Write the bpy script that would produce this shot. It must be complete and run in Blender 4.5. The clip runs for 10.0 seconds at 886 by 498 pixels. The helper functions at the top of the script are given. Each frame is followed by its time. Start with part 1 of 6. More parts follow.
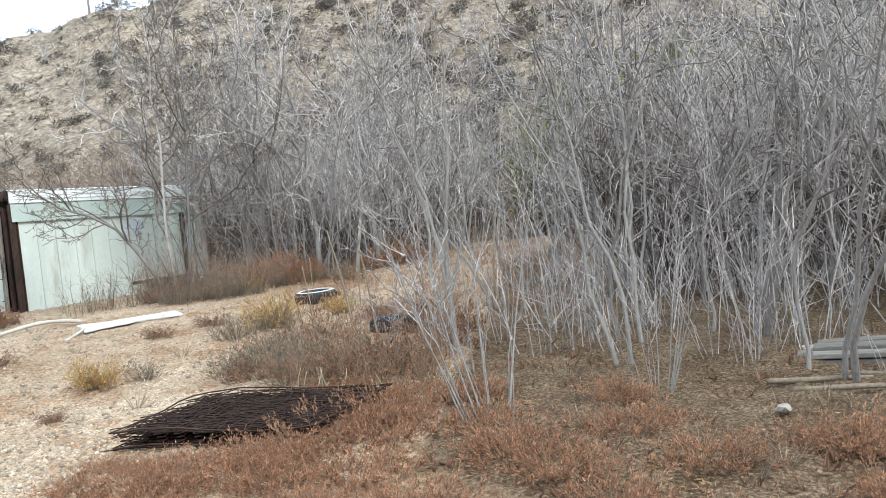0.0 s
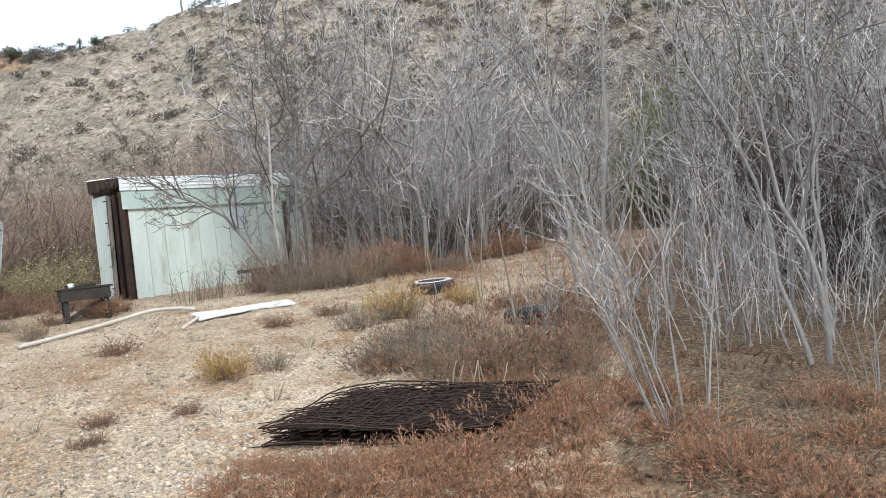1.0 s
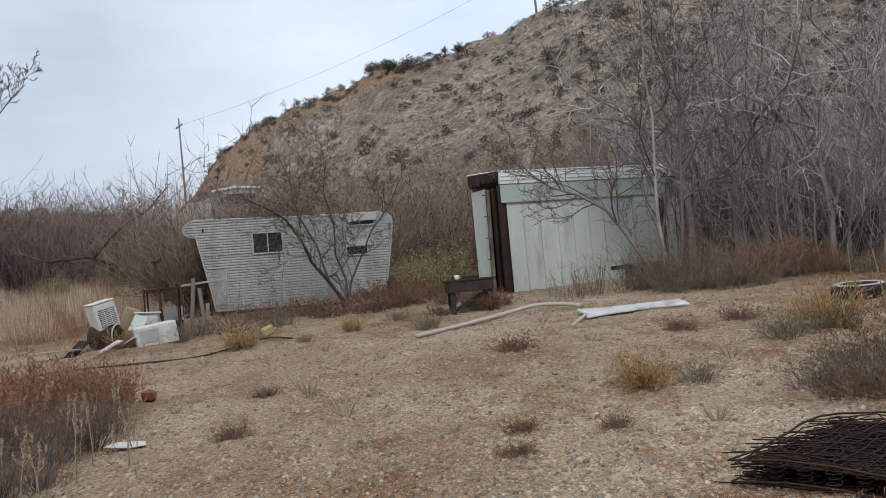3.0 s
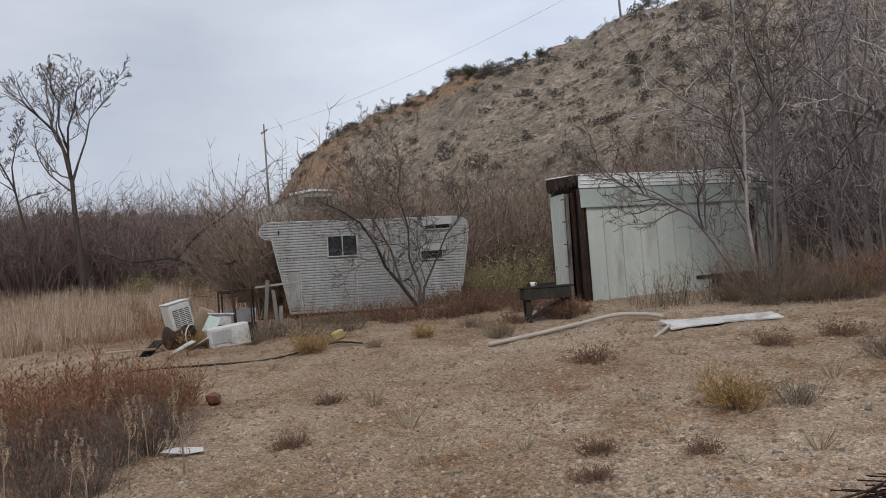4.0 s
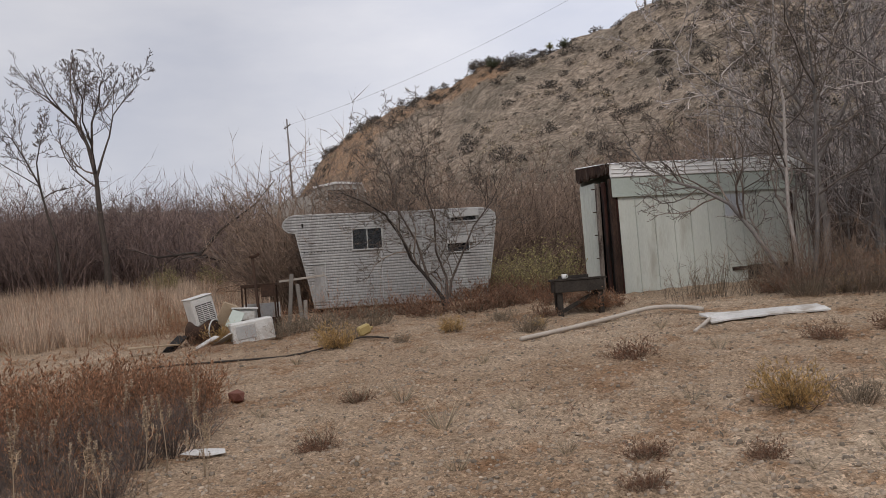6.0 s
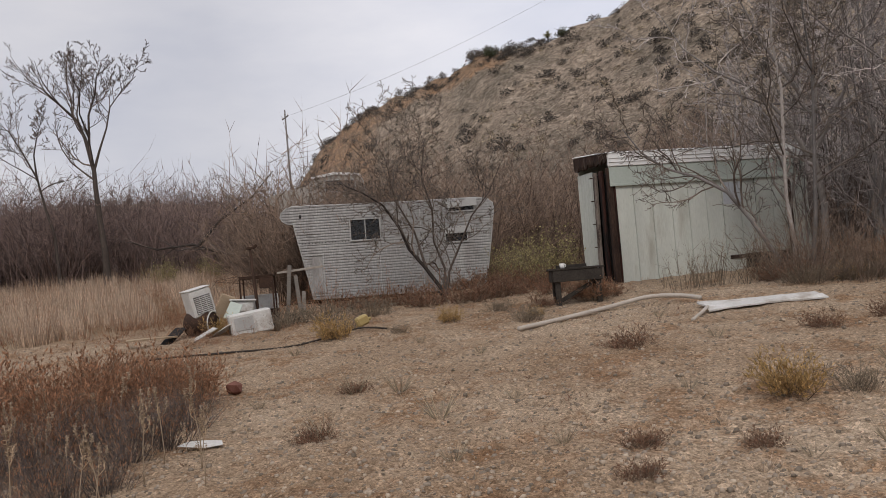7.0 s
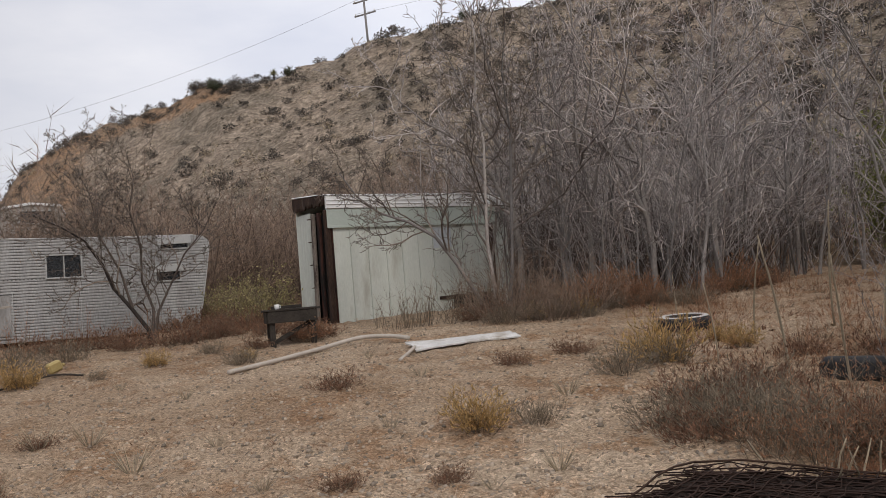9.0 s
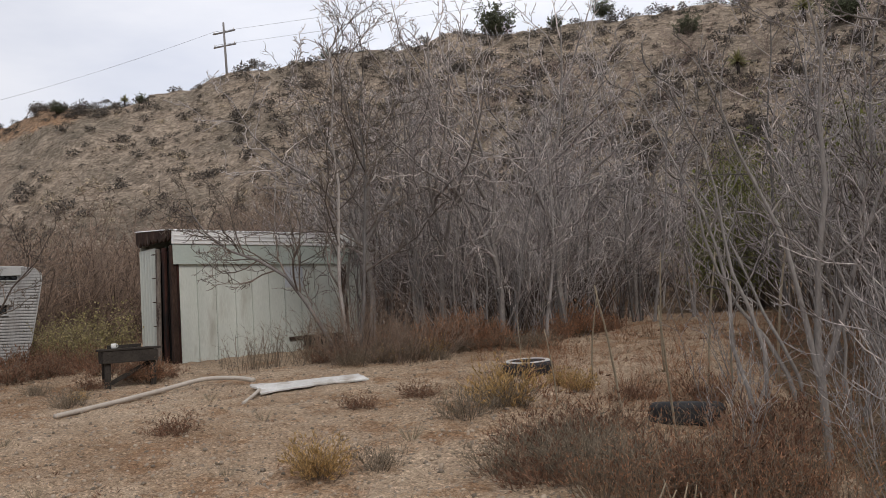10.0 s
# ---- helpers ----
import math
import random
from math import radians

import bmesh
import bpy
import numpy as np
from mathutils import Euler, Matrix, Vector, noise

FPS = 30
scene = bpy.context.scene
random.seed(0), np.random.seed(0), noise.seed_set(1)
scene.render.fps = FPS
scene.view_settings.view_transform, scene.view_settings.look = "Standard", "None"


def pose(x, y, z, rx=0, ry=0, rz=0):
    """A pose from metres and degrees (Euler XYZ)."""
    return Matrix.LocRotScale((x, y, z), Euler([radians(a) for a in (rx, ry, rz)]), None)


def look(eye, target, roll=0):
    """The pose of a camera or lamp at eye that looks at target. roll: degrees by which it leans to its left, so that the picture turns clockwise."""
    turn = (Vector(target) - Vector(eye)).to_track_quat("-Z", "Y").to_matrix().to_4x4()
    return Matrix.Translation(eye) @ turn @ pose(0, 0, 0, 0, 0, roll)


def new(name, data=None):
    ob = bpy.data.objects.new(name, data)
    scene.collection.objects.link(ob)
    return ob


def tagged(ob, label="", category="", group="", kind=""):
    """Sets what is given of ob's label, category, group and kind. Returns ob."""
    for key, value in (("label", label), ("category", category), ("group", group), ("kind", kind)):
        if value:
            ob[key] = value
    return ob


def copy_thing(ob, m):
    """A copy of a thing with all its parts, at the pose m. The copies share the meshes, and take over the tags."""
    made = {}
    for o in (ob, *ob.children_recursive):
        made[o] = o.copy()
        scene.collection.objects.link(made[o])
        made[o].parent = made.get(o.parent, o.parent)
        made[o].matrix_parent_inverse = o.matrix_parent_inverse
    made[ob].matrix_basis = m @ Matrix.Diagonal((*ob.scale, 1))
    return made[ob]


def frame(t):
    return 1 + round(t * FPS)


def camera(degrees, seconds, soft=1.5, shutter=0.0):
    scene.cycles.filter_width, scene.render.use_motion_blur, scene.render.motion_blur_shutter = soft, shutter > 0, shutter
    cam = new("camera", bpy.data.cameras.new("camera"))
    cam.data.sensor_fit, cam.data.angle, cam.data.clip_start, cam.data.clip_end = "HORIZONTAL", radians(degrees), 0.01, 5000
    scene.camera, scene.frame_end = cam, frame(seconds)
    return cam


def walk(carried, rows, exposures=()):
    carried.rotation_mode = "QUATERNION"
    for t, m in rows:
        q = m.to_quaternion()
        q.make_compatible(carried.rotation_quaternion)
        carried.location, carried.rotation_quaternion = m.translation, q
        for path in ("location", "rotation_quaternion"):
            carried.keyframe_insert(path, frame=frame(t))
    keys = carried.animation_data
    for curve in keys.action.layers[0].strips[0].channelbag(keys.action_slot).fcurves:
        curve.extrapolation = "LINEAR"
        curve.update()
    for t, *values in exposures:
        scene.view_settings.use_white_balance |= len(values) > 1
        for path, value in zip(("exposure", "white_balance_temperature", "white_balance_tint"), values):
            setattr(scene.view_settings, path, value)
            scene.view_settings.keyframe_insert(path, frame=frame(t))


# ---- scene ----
cam = camera(55.6, 10.0, soft=0.25)
PATH = [
    (0, (-0.56, 0.642, 1.503), (-1.646, 2.322, 1.483), -6.9),
    (0.5, (-1.039, 0.774, 1.474), (-2.104, 2.467, 1.449), -7.2),
    (1, (-1.464, 0.812, 1.471), (-2.699, 2.386, 1.462), -6.5),
    (1.5, (-1.813, 0.994, 1.492), (-3.266, 2.367, 1.529), -5.6),
    (2, (-2.096, 0.994, 1.497), (-3.748, 2.12, 1.558), -4.8),
    (2.5, (-2.373, 0.906, 1.514), (-4.045, 2.001, 1.578), -5.3),
    (3, (-2.566, 0.893, 1.52), (-4.314, 1.861, 1.587), -5.3),
    (3.2, (-2.658, 0.954, 1.515), (-4.475, 1.786, 1.586), -5.3),
    (4.3, (-3.002, 1.16, 1.507), (-4.829, 1.967, 1.615), -4.0),
    (4.5, (-3.075, 1.17, 1.513), (-4.868, 2.048, 1.635), -4.2),
    (5, (-3.202, 1.158, 1.507), (-4.986, 2.053, 1.636), -4.4),
    (5.5, (-3.272, 1.185, 1.501), (-5.117, 1.95, 1.61), -4.2),
    (7, (-3.294, 1.246, 1.498), (-5.147, 1.996, 1.562), -4.9),
    (7.5, (-3.292, 1.245, 1.5), (-5.146, 1.993, 1.558), -5.0),
    (8, (-3.284, 1.255, 1.503), (-5.106, 2.077, 1.57), -5.3),
    (8.5, (-3.25, 1.305, 1.513), (-4.925, 2.395, 1.587), -5.4),
    (9, (-3.184, 1.336, 1.53), (-4.696, 2.642, 1.629), -4.8),
    (9.5, (-3.119, 1.369, 1.544), (-4.443, 2.861, 1.69), -4.5),
    (10, (-3.118, 1.37, 1.563), (-4.379, 2.914, 1.73), -3.8),
]
walk(cam, [(t, look(eye, target, roll)) for t, eye, target, roll in PATH],
     [(0.0, 1.6, 5800, 1), (0.5, 1.55, 5800, 1), (1.0, 1.42, 5820, 3), (1.5, 0.8, 5750, 2), (2.5, 0.4, 5900, 5), (4.5, 0.05, 6300, 12), (7.5, 0.15, 6700, 15), (10.0, 0.2, 6600, 13)])

# ---- sky and sun ----
world = bpy.data.worlds.new("overcast")
scene.world = world
world.use_nodes = True
wn, wl = world.node_tree.nodes, world.node_tree.links
sky = wn.new("ShaderNodeTexSky")
sky.sky_type, sky.sun_disc = "NISHITA", False
sky.sun_elevation, sky.sun_rotation = radians(38), radians(20)
sky.altitude, sky.air_density, sky.dust_density = 900, 1.0, 3.0
clouds = wn.new("ShaderNodeTexNoise")
clouds.inputs["Scale"].default_value, clouds.inputs["Detail"].default_value, clouds.inputs["Roughness"].default_value = 2.2, 6, 0.55
cloud_map = wn.new("ShaderNodeMapping")
cloud_map.inputs["Scale"].default_value = (1, 1, 3.2)
cloud_at = wn.new("ShaderNodeTexCoord")
wl.new(cloud_at.outputs["Generated"], cloud_map.inputs["Vector"])
wl.new(cloud_map.outputs["Vector"], clouds.inputs["Vector"])
cloud_tone = wn.new("ShaderNodeValToRGB")
cloud_tone.color_ramp.elements[0].position, cloud_tone.color_ramp.elements[0].color = 0.3, (0.58, 0.62, 0.70, 1)
cloud_tone.color_ramp.elements[1].position, cloud_tone.color_ramp.elements[1].color = 0.68, (0.80, 0.82, 0.85, 1)
wl.new(clouds.outputs["Fac"], cloud_tone.inputs["Fac"])
sky_dim = wn.new("ShaderNodeVectorMath")
sky_dim.operation = "SCALE"
sky_dim.inputs["Scale"].default_value = 0.10
wl.new(sky.outputs["Color"], sky_dim.inputs[0])
sky_mix = wn.new("ShaderNodeMix")
sky_mix.data_type = "RGBA"
sky_mix.inputs["Factor"].default_value = 0.88
wl.new(sky_dim.outputs[0], sky_mix.inputs["A"])
wl.new(cloud_tone.outputs["Color"], sky_mix.inputs["B"])
# the cloud is thinner and brighter over the hill
glow = wn.new("ShaderNodeVectorMath")
glow.operation = "DOT_PRODUCT"
glow.inputs[1].default_value = (-0.57, 0.77, 0.28)
wl.new(cloud_at.outputs["Generated"], glow.inputs[0])
glow_tone = wn.new("ShaderNodeMapRange")
glow_tone.inputs["From Min"].default_value, glow_tone.inputs["From Max"].default_value = 0.72, 1.0
glow_tone.inputs["To Min"].default_value, glow_tone.inputs["To Max"].default_value = 0.92, 1.3
wl.new(glow.outputs["Value"], glow_tone.inputs["Value"])
sky_lit = wn.new("ShaderNodeVectorMath")
sky_lit.operation = "SCALE"
wl.new(sky_mix.outputs["Result"], sky_lit.inputs[0])
wl.new(glow_tone.outputs["Result"], sky_lit.inputs["Scale"])
wl.new(sky_lit.outputs[0], wn["Background"].inputs["Color"])
wn["Background"].inputs["Strength"].default_value = 0.92
sun = new("sun", bpy.data.lights.new("sun", "SUN"))
sun.data.energy, sun.data.angle, sun.data.color = 1.25, radians(18), (1.0, 0.96, 0.9)
sun.matrix_world = look((0, 0, 45), (-34, 14, 0))


# ---- materials ----
def material(name, rough=0.85, metal=0.0):
    m = bpy.data.materials.new(name)
    m.use_nodes = True
    b = m.node_tree.nodes["Principled BSDF"]
    b.inputs["Roughness"].default_value, b.inputs["Metallic"].default_value = rough, metal
    b.inputs["Specular IOR Level"].default_value = 0.25
    return m, m.node_tree.nodes, m.node_tree.links, b


def noise_node(n, l, vec, scale, detail=4, rough=0.6):
    t = n.new("ShaderNodeTexNoise")
    t.inputs["Scale"].default_value, t.inputs["Detail"].default_value, t.inputs["Roughness"].default_value = scale, detail, rough
    l.new(vec, t.inputs["Vector"])
    return t.outputs["Fac"]


def ramp_node(n, l, fac, stops):
    r = n.new("ShaderNodeValToRGB")
    e = r.color_ramp.elements
    while len(e) < len(stops):
        e.new(0.5)
    for k, (p, c) in enumerate(stops):
        e[k].position, e[k].color = p, (*c, 1)
    l.new(fac, r.inputs["Fac"])
    return r.outputs["Color"]


def mix_node(n, l, a, b, fac, blend="MIX"):
    x = n.new("ShaderNodeMix")
    x.data_type, x.blend_type = "RGBA", blend
    for key, v in (("A", a), ("B", b)):
        if isinstance(v, tuple):
            x.inputs[key].default_value = (*v, 1)
        else:
            l.new(v, x.inputs[key])
    if isinstance(fac, (int, float)):
        x.inputs["Factor"].default_value = fac
    else:
        l.new(fac, x.inputs["Factor"])
    return x.outputs["Result"]


def bump_node(n, l, b, height, strength, distance):
    k = n.new("ShaderNodeBump")
    k.inputs["Strength"].default_value, k.inputs["Distance"].default_value = strength, distance
    l.new(height, k.inputs["Height"])
    l.new(k.outputs["Normal"], b.inputs["Normal"])
    return k


def coat(name, low, high, coarse=3.0, fine=40.0, rough=0.85, metal=0.0, bump=0.3, depth=0.01, stain=None, stain_at=(0.55, 0.7), random_by=None, stretch=(1, 1, 1), thin=0.0):
    """A surface of two tones with coarse and fine variation, a stain and fine relief."""
    m, n, l, b = material(name, rough, metal)
    tc = n.new("ShaderNodeTexCoord")
    mp = n.new("ShaderNodeMapping")
    mp.inputs["Scale"].default_value = stretch
    l.new(tc.outputs["Object"], mp.inputs["Vector"])
    big, small = noise_node(n, l, mp.outputs["Vector"], coarse, 5), noise_node(n, l, mp.outputs["Vector"], fine, 3)
    both = n.new("ShaderNodeMath")
    both.operation = "ADD"
    half = n.new("ShaderNodeMath")
    half.operation, half.inputs[1].default_value = "MULTIPLY", 0.5
    l.new(big, both.inputs[0])
    l.new(small, both.inputs[1])
    l.new(both.outputs[0], half.inputs[0])
    colour = ramp_node(n, l, half.outputs[0], ((0.32, low), (0.68, high)))
    if stain:
        blot = noise_node(n, l, mp.outputs["Vector"], coarse * 0.7 + 0.31, 8, 0.7)
        mask = ramp_node(n, l, blot, ((stain_at[0], (0, 0, 0)), (stain_at[1], (1, 1, 1))))
        colour = mix_node(n, l, colour, stain, mask)
    if random_by:
        if random_by == "object":
            rnd = n.new("ShaderNodeObjectInfo").outputs["Random"]
        else:
            rnd = n.new("ShaderNodeNewGeometry").outputs["Random Per Island"]
        tone = ramp_node(n, l, rnd, ((0.0, (0.5, 0.5, 0.5)), (0.6, (1.0, 1.0, 1.0)), (1.0, (1.55, 1.52, 1.47))))
        colour = mix_node(n, l, colour, tone, 1.0, "MULTIPLY")
    l.new(colour, b.inputs["Base Color"])
    if bump:
        bump_node(n, l, b, small, bump, depth)
    if thin:
        # leaves let some light through
        clear = n.new("ShaderNodeBsdfTranslucent")
        l.new(colour, clear.inputs["Color"])
        blend = n.new("ShaderNodeMixShader")
        blend.inputs["Fac"].default_value = thin
        l.new(b.outputs["BSDF"], blend.inputs[1])
        l.new(clear.outputs["BSDF"], blend.inputs[2])
        l.new(blend.outputs["Shader"], n["Material Output"].inputs["Surface"])
    return m


BARK = coat("grey bark", (0.14, 0.127, 0.119), (0.37, 0.343, 0.325), 5, 60, 0.9, bump=0.6, depth=0.01, random_by="object", stretch=(1, 1, 0.25))
TWIG = coat("grey twigs", (0.13, 0.113, 0.108), (0.58, 0.525, 0.50), 4, 30, 0.9, bump=0, random_by="island")
DARK_BARK = coat("dark bark", (0.038, 0.031, 0.027), (0.11, 0.09, 0.078), 4, 50, 0.9, bump=0.5, depth=0.01, random_by="object", stretch=(1, 1, 0.3))
DARK_TWIG = coat("brown twigs", (0.08, 0.063, 0.055), (0.21, 0.17, 0.15), 4, 30, 0.9, bump=0, random_by="island")
TAN_TWIG = coat("grey tan twigs", (0.075, 0.06, 0.05), (0.26, 0.215, 0.18), 4, 30, 0.9, bump=0, random_by="island")
# dry stems, with the thicket's self-shadowing put into their dark colour
SHADED_UNDER = coat("dry undergrowth in shade tone", (0.045, 0.034, 0.029), (0.14, 0.106, 0.09), 0.5, 9, 0.95, bump=0, random_by="island")
BRUSH = coat("brown brush", (0.115, 0.08, 0.061), (0.32, 0.235, 0.18), 0.25, 9, 0.95, bump=0, random_by="island")
BELT = coat("purple brown brush", (0.105, 0.076, 0.068), (0.30, 0.218, 0.195), 0.12, 6, 0.95, bump=0, random_by="island")
STEM = coat("dry stems", (0.10, 0.075, 0.055), (0.32, 0.255, 0.185), 3, 40, 0.95, bump=0, random_by="island")
SEED = coat("pale seed heads", (0.38, 0.29, 0.20), (0.62, 0.50, 0.37), 3, 40, 0.95, bump=0, random_by="island", thin=0.3)
PALE_STEM = coat("pale dry stalks", (0.30, 0.25, 0.18), (0.52, 0.44, 0.33), 3, 40, 0.95, bump=0, random_by="island", thin=0.4)
RED_LEAF = coat("rust red dry leaves", (0.25, 0.122, 0.072), (0.50, 0.285, 0.172), 4, 50, 0.9, bump=0, random_by="island", thin=0.4)
BROWN_LEAF = coat("brown dry leaves", (0.155, 0.085, 0.055), (0.33, 0.19, 0.128), 4, 50, 0.9, bump=0, random_by="island", thin=0.4)
GREY_LEAF = coat("grey dry leaves", (0.17, 0.14, 0.10), (0.36, 0.305, 0.235), 4, 50, 0.9, bump=0, random_by="island", thin=0.4)
PALE_TWIG = coat("pale twigs", (0.27, 0.24, 0.225), (0.66, 0.60, 0.57), 4, 30, 0.9, bump=0, random_by="island")
PALE_BARK = coat("pale sapling bark", (0.15, 0.133, 0.12), (0.35, 0.32, 0.295), 5, 60, 0.9, bump=0.6, depth=0.008, random_by="island", stretch=(1, 1, 0.25))
YELLOW_LEAF = coat("yellow dry flower heads", (0.40, 0.26, 0.105), (0.60, 0.42, 0.20), 4, 50, 0.9, bump=0, random_by="island", thin=0.4)
OLIVE_LEAF = coat("olive leaves", (0.24, 0.205, 0.095), (0.46, 0.405, 0.215), 4, 50, 0.85, bump=0, random_by="island", thin=0.4)
GREEN_LEAF = coat("green foliage", (0.11, 0.125, 0.035), (0.26, 0.27, 0.085), 3, 40, 0.8, bump=0, random_by="island", thin=0.4)
JUNIPER = coat("dark juniper foliage", (0.055, 0.066, 0.042), (0.17, 0.185, 0.115), 2, 30, 0.9, bump=0, random_by="island", thin=0.2)
YUCCA = coat("yucca leaves", (0.13, 0.13, 0.055), (0.32, 0.30, 0.14), 3, 30, 0.7, bump=0, random_by="island", thin=0.2)
SAGE = coat("grey hill scrub", (0.066, 0.058, 0.051), (0.19, 0.168, 0.146), 0.12, 5, 0.95, bump=0, random_by="island", thin=0.1)
STRAW = coat("straw grass", (0.42, 0.305, 0.22), (0.70, 0.565, 0.445), 0.4, 20, 0.95, bump=0, random_by="island", thin=0.4)
LITTER = coat("fallen leaves", (0.16, 0.10, 0.055), (0.42, 0.30, 0.17), 2, 40, 0.9, bump=0, random_by="island", thin=0.4)
PEBBLE = coat("pale stones", (0.23, 0.182, 0.136), (0.45, 0.375, 0.298), 1.5, 30, 0.9, bump=0.4, depth=0.004, random_by="island")
HILL_STONE = coat("hill stones", (0.15, 0.12, 0.095), (0.44, 0.36, 0.29), 0.5, 8, 0.95, bump=0.4, depth=0.01, random_by="island")
RED_STONE = coat("red stone", (0.14, 0.06, 0.045), (0.26, 0.12, 0.09), 6, 60, 0.9, bump=0.5)
MINT = coat("weathered pale mint paint", (0.51, 0.545, 0.495), (0.67, 0.70, 0.64), 1.7, 35, 0.6, bump=0.12, depth=0.003, stain=(0.33, 0.315, 0.25), stain_at=(0.55, 0.80), stretch=(1.6, 1.6, 0.3))
MINT_BAND = coat("pale green fascia paint", (0.40, 0.455, 0.41), (0.50, 0.555, 0.505), 2, 35, 0.55, bump=0.1, depth=0.003, stain=(0.30, 0.31, 0.26), stain_at=(0.62, 0.85))
WHITE_BAND = coat("white roof edge paint", (0.72, 0.73, 0.72), (0.86, 0.86, 0.84), 2, 30, 0.5, bump=0.1, depth=0.003, stain=(0.42, 0.36, 0.30), stain_at=(0.64, 0.86))
ROTTEN = coat("rotten dark wood", (0.012, 0.009, 0.008), (0.085, 0.05, 0.036), 7, 45, 0.95, bump=0.9, depth=0.014, stain=(0.20, 0.18, 0.16), stain_at=(0.62, 0.68), stretch=(1, 1, 0.25))
PEELING = coat("peeling grey post", (0.10, 0.075, 0.06), (0.33, 0.29, 0.25), 7, 50, 0.95, bump=0.8, depth=0.01, stain=(0.05, 0.035, 0.03), stain_at=(0.5, 0.58), stretch=(1, 1, 0.3))
RED_WOOD = coat("red brown board", (0.02, 0.01, 0.008), (0.075, 0.03, 0.022), 6, 50, 0.9, bump=0.7, depth=0.008, stain=(0.015, 0.011, 0.01), stain_at=(0.5, 0.6), stretch=(1, 1, 0.2))
BLUE_PATCH = coat("bluish patch paint", (0.42, 0.46, 0.50), (0.60, 0.63, 0.65), 4, 40, 0.6, bump=0.1)
GREY_WOOD = coat("weathered planks", (0.15, 0.135, 0.12), (0.34, 0.31, 0.275), 4, 50, 0.95, bump=0.6, depth=0.006, random_by="object", stretch=(0.25, 1, 1))
BENCH_WOOD = coat("blackened bench wood", (0.016, 0.014, 0.012), (0.065, 0.055, 0.046), 5, 50, 0.9, bump=0.6, depth=0.006)
ALUMINIUM = coat("chalky aluminium siding", (0.225, 0.22, 0.213), (0.425, 0.42, 0.405), 1.3, 22, 0.6, 0.1, bump=0.1, depth=0.003, stain=(0.17, 0.155, 0.14), stain_at=(0.5, 0.82), stretch=(1.5, 1, 0.55))
DUSTY = coat("dusty camper paint", (0.26, 0.24, 0.21), (0.46, 0.43, 0.39), 2, 30, 0.7, bump=0.2)
TRIM = coat("grey metal trim", (0.36, 0.36, 0.35), (0.52, 0.52, 0.50), 3, 40, 0.5, 0.3, bump=0.1)
# near-black of dark parts, and of sheets that stand for shade in the shed
DARK = coat("dark gap", (0.012, 0.011, 0.01), (0.035, 0.032, 0.03), 4, 30, 0.9, bump=0.2)
RUST = coat("rusty steel", (0.028, 0.018, 0.014), (0.10, 0.058, 0.04), 8, 60, 0.9, 0.2, bump=0.4, depth=0.003)
# fill of the bed spring: netting, with the shadows between wires in its colour
SHADOW_FILL = coat("dark netting with spring shadow", (0.010, 0.007, 0.006), (0.045, 0.028, 0.021), 9, 70, 0.95, bump=1.0, depth=0.02)
SPRING = coat("rusty spring wire", (0.018, 0.011, 0.009), (0.07, 0.04, 0.03), 8, 60, 0.85, 0.3, bump=0)
APPLIANCE = coat("dirty white enamel", (0.48, 0.475, 0.45), (0.70, 0.695, 0.665), 4, 40, 0.5, bump=0.2, depth=0.004, stain=(0.26, 0.19, 0.13), stain_at=(0.52, 0.74))
PIPE = coat("sun bleached pipe", (0.38, 0.33, 0.28), (0.55, 0.50, 0.44), 5, 50, 0.7, bump=0.3, depth=0.004)
SHEET = coat("dirty white board", (0.46, 0.45, 0.43), (0.72, 0.71, 0.68), 4, 40, 0.6, bump=0.2, depth=0.004, stain=(0.30, 0.245, 0.19), stain_at=(0.5, 0.72))
RUBBER = coat("old tyre rubber", (0.018, 0.018, 0.019), (0.05, 0.05, 0.052), 8, 60, 0.75, bump=0.4, depth=0.004)
WHITEWALL = coat("white tyre wall", (0.42, 0.40, 0.38), (0.58, 0.56, 0.53), 8, 60, 0.7, bump=0.2, depth=0.003)
HOSE = coat("black hose rubber", (0.022, 0.018, 0.015), (0.075, 0.06, 0.048), 6, 50, 0.7, bump=0.2)
POLE_WOOD = coat("grey pole wood", (0.16, 0.15, 0.145), (0.27, 0.255, 0.245), 2, 20, 0.9, bump=0.4, stretch=(1, 1, 0.2))
WIRE = coat("cable", (0.10, 0.10, 0.11), (0.16, 0.16, 0.17), 1, 5, 0.6, bump=0)
YELLOW = coat("yellow plastic", (0.34, 0.255, 0.10), (0.45, 0.35, 0.16), 6, 50, 0.6, bump=0.2)
CARDBOARD = coat("tan cardboard", (0.32, 0.24, 0.16), (0.46, 0.36, 0.25), 6, 50, 0.9, bump=0.3)
PORCELAIN = coat("white porcelain", (0.68, 0.67, 0.64), (0.80, 0.79, 0.76), 8, 60, 0.3, bump=0.05)
CURTAIN = coat("faded curtain", (0.20, 0.18, 0.16), (0.42, 0.39, 0.35), 7, 40, 0.9, bump=0.2, stretch=(5, 5, 0.6))


def glass(name):
    m, n, l, b = material(name, 0.08)
    b.inputs["Base Color"].default_value = (0.05, 0.055, 0.06, 1)
    b.inputs["Transmission Weight"].default_value = 0.6
    tc = n.new("ShaderNodeTexCoord")
    dirt = noise_node(n, l, tc.outputs["Object"], 9, 6, 0.7)
    l.new(ramp_node(n, l, dirt, ((0.35, (0.06, 0.06, 0.06)), (0.75, (0.5, 0.5, 0.5)))), b.inputs["Roughness"])
    return m


GLASS = glass("dusty glass")


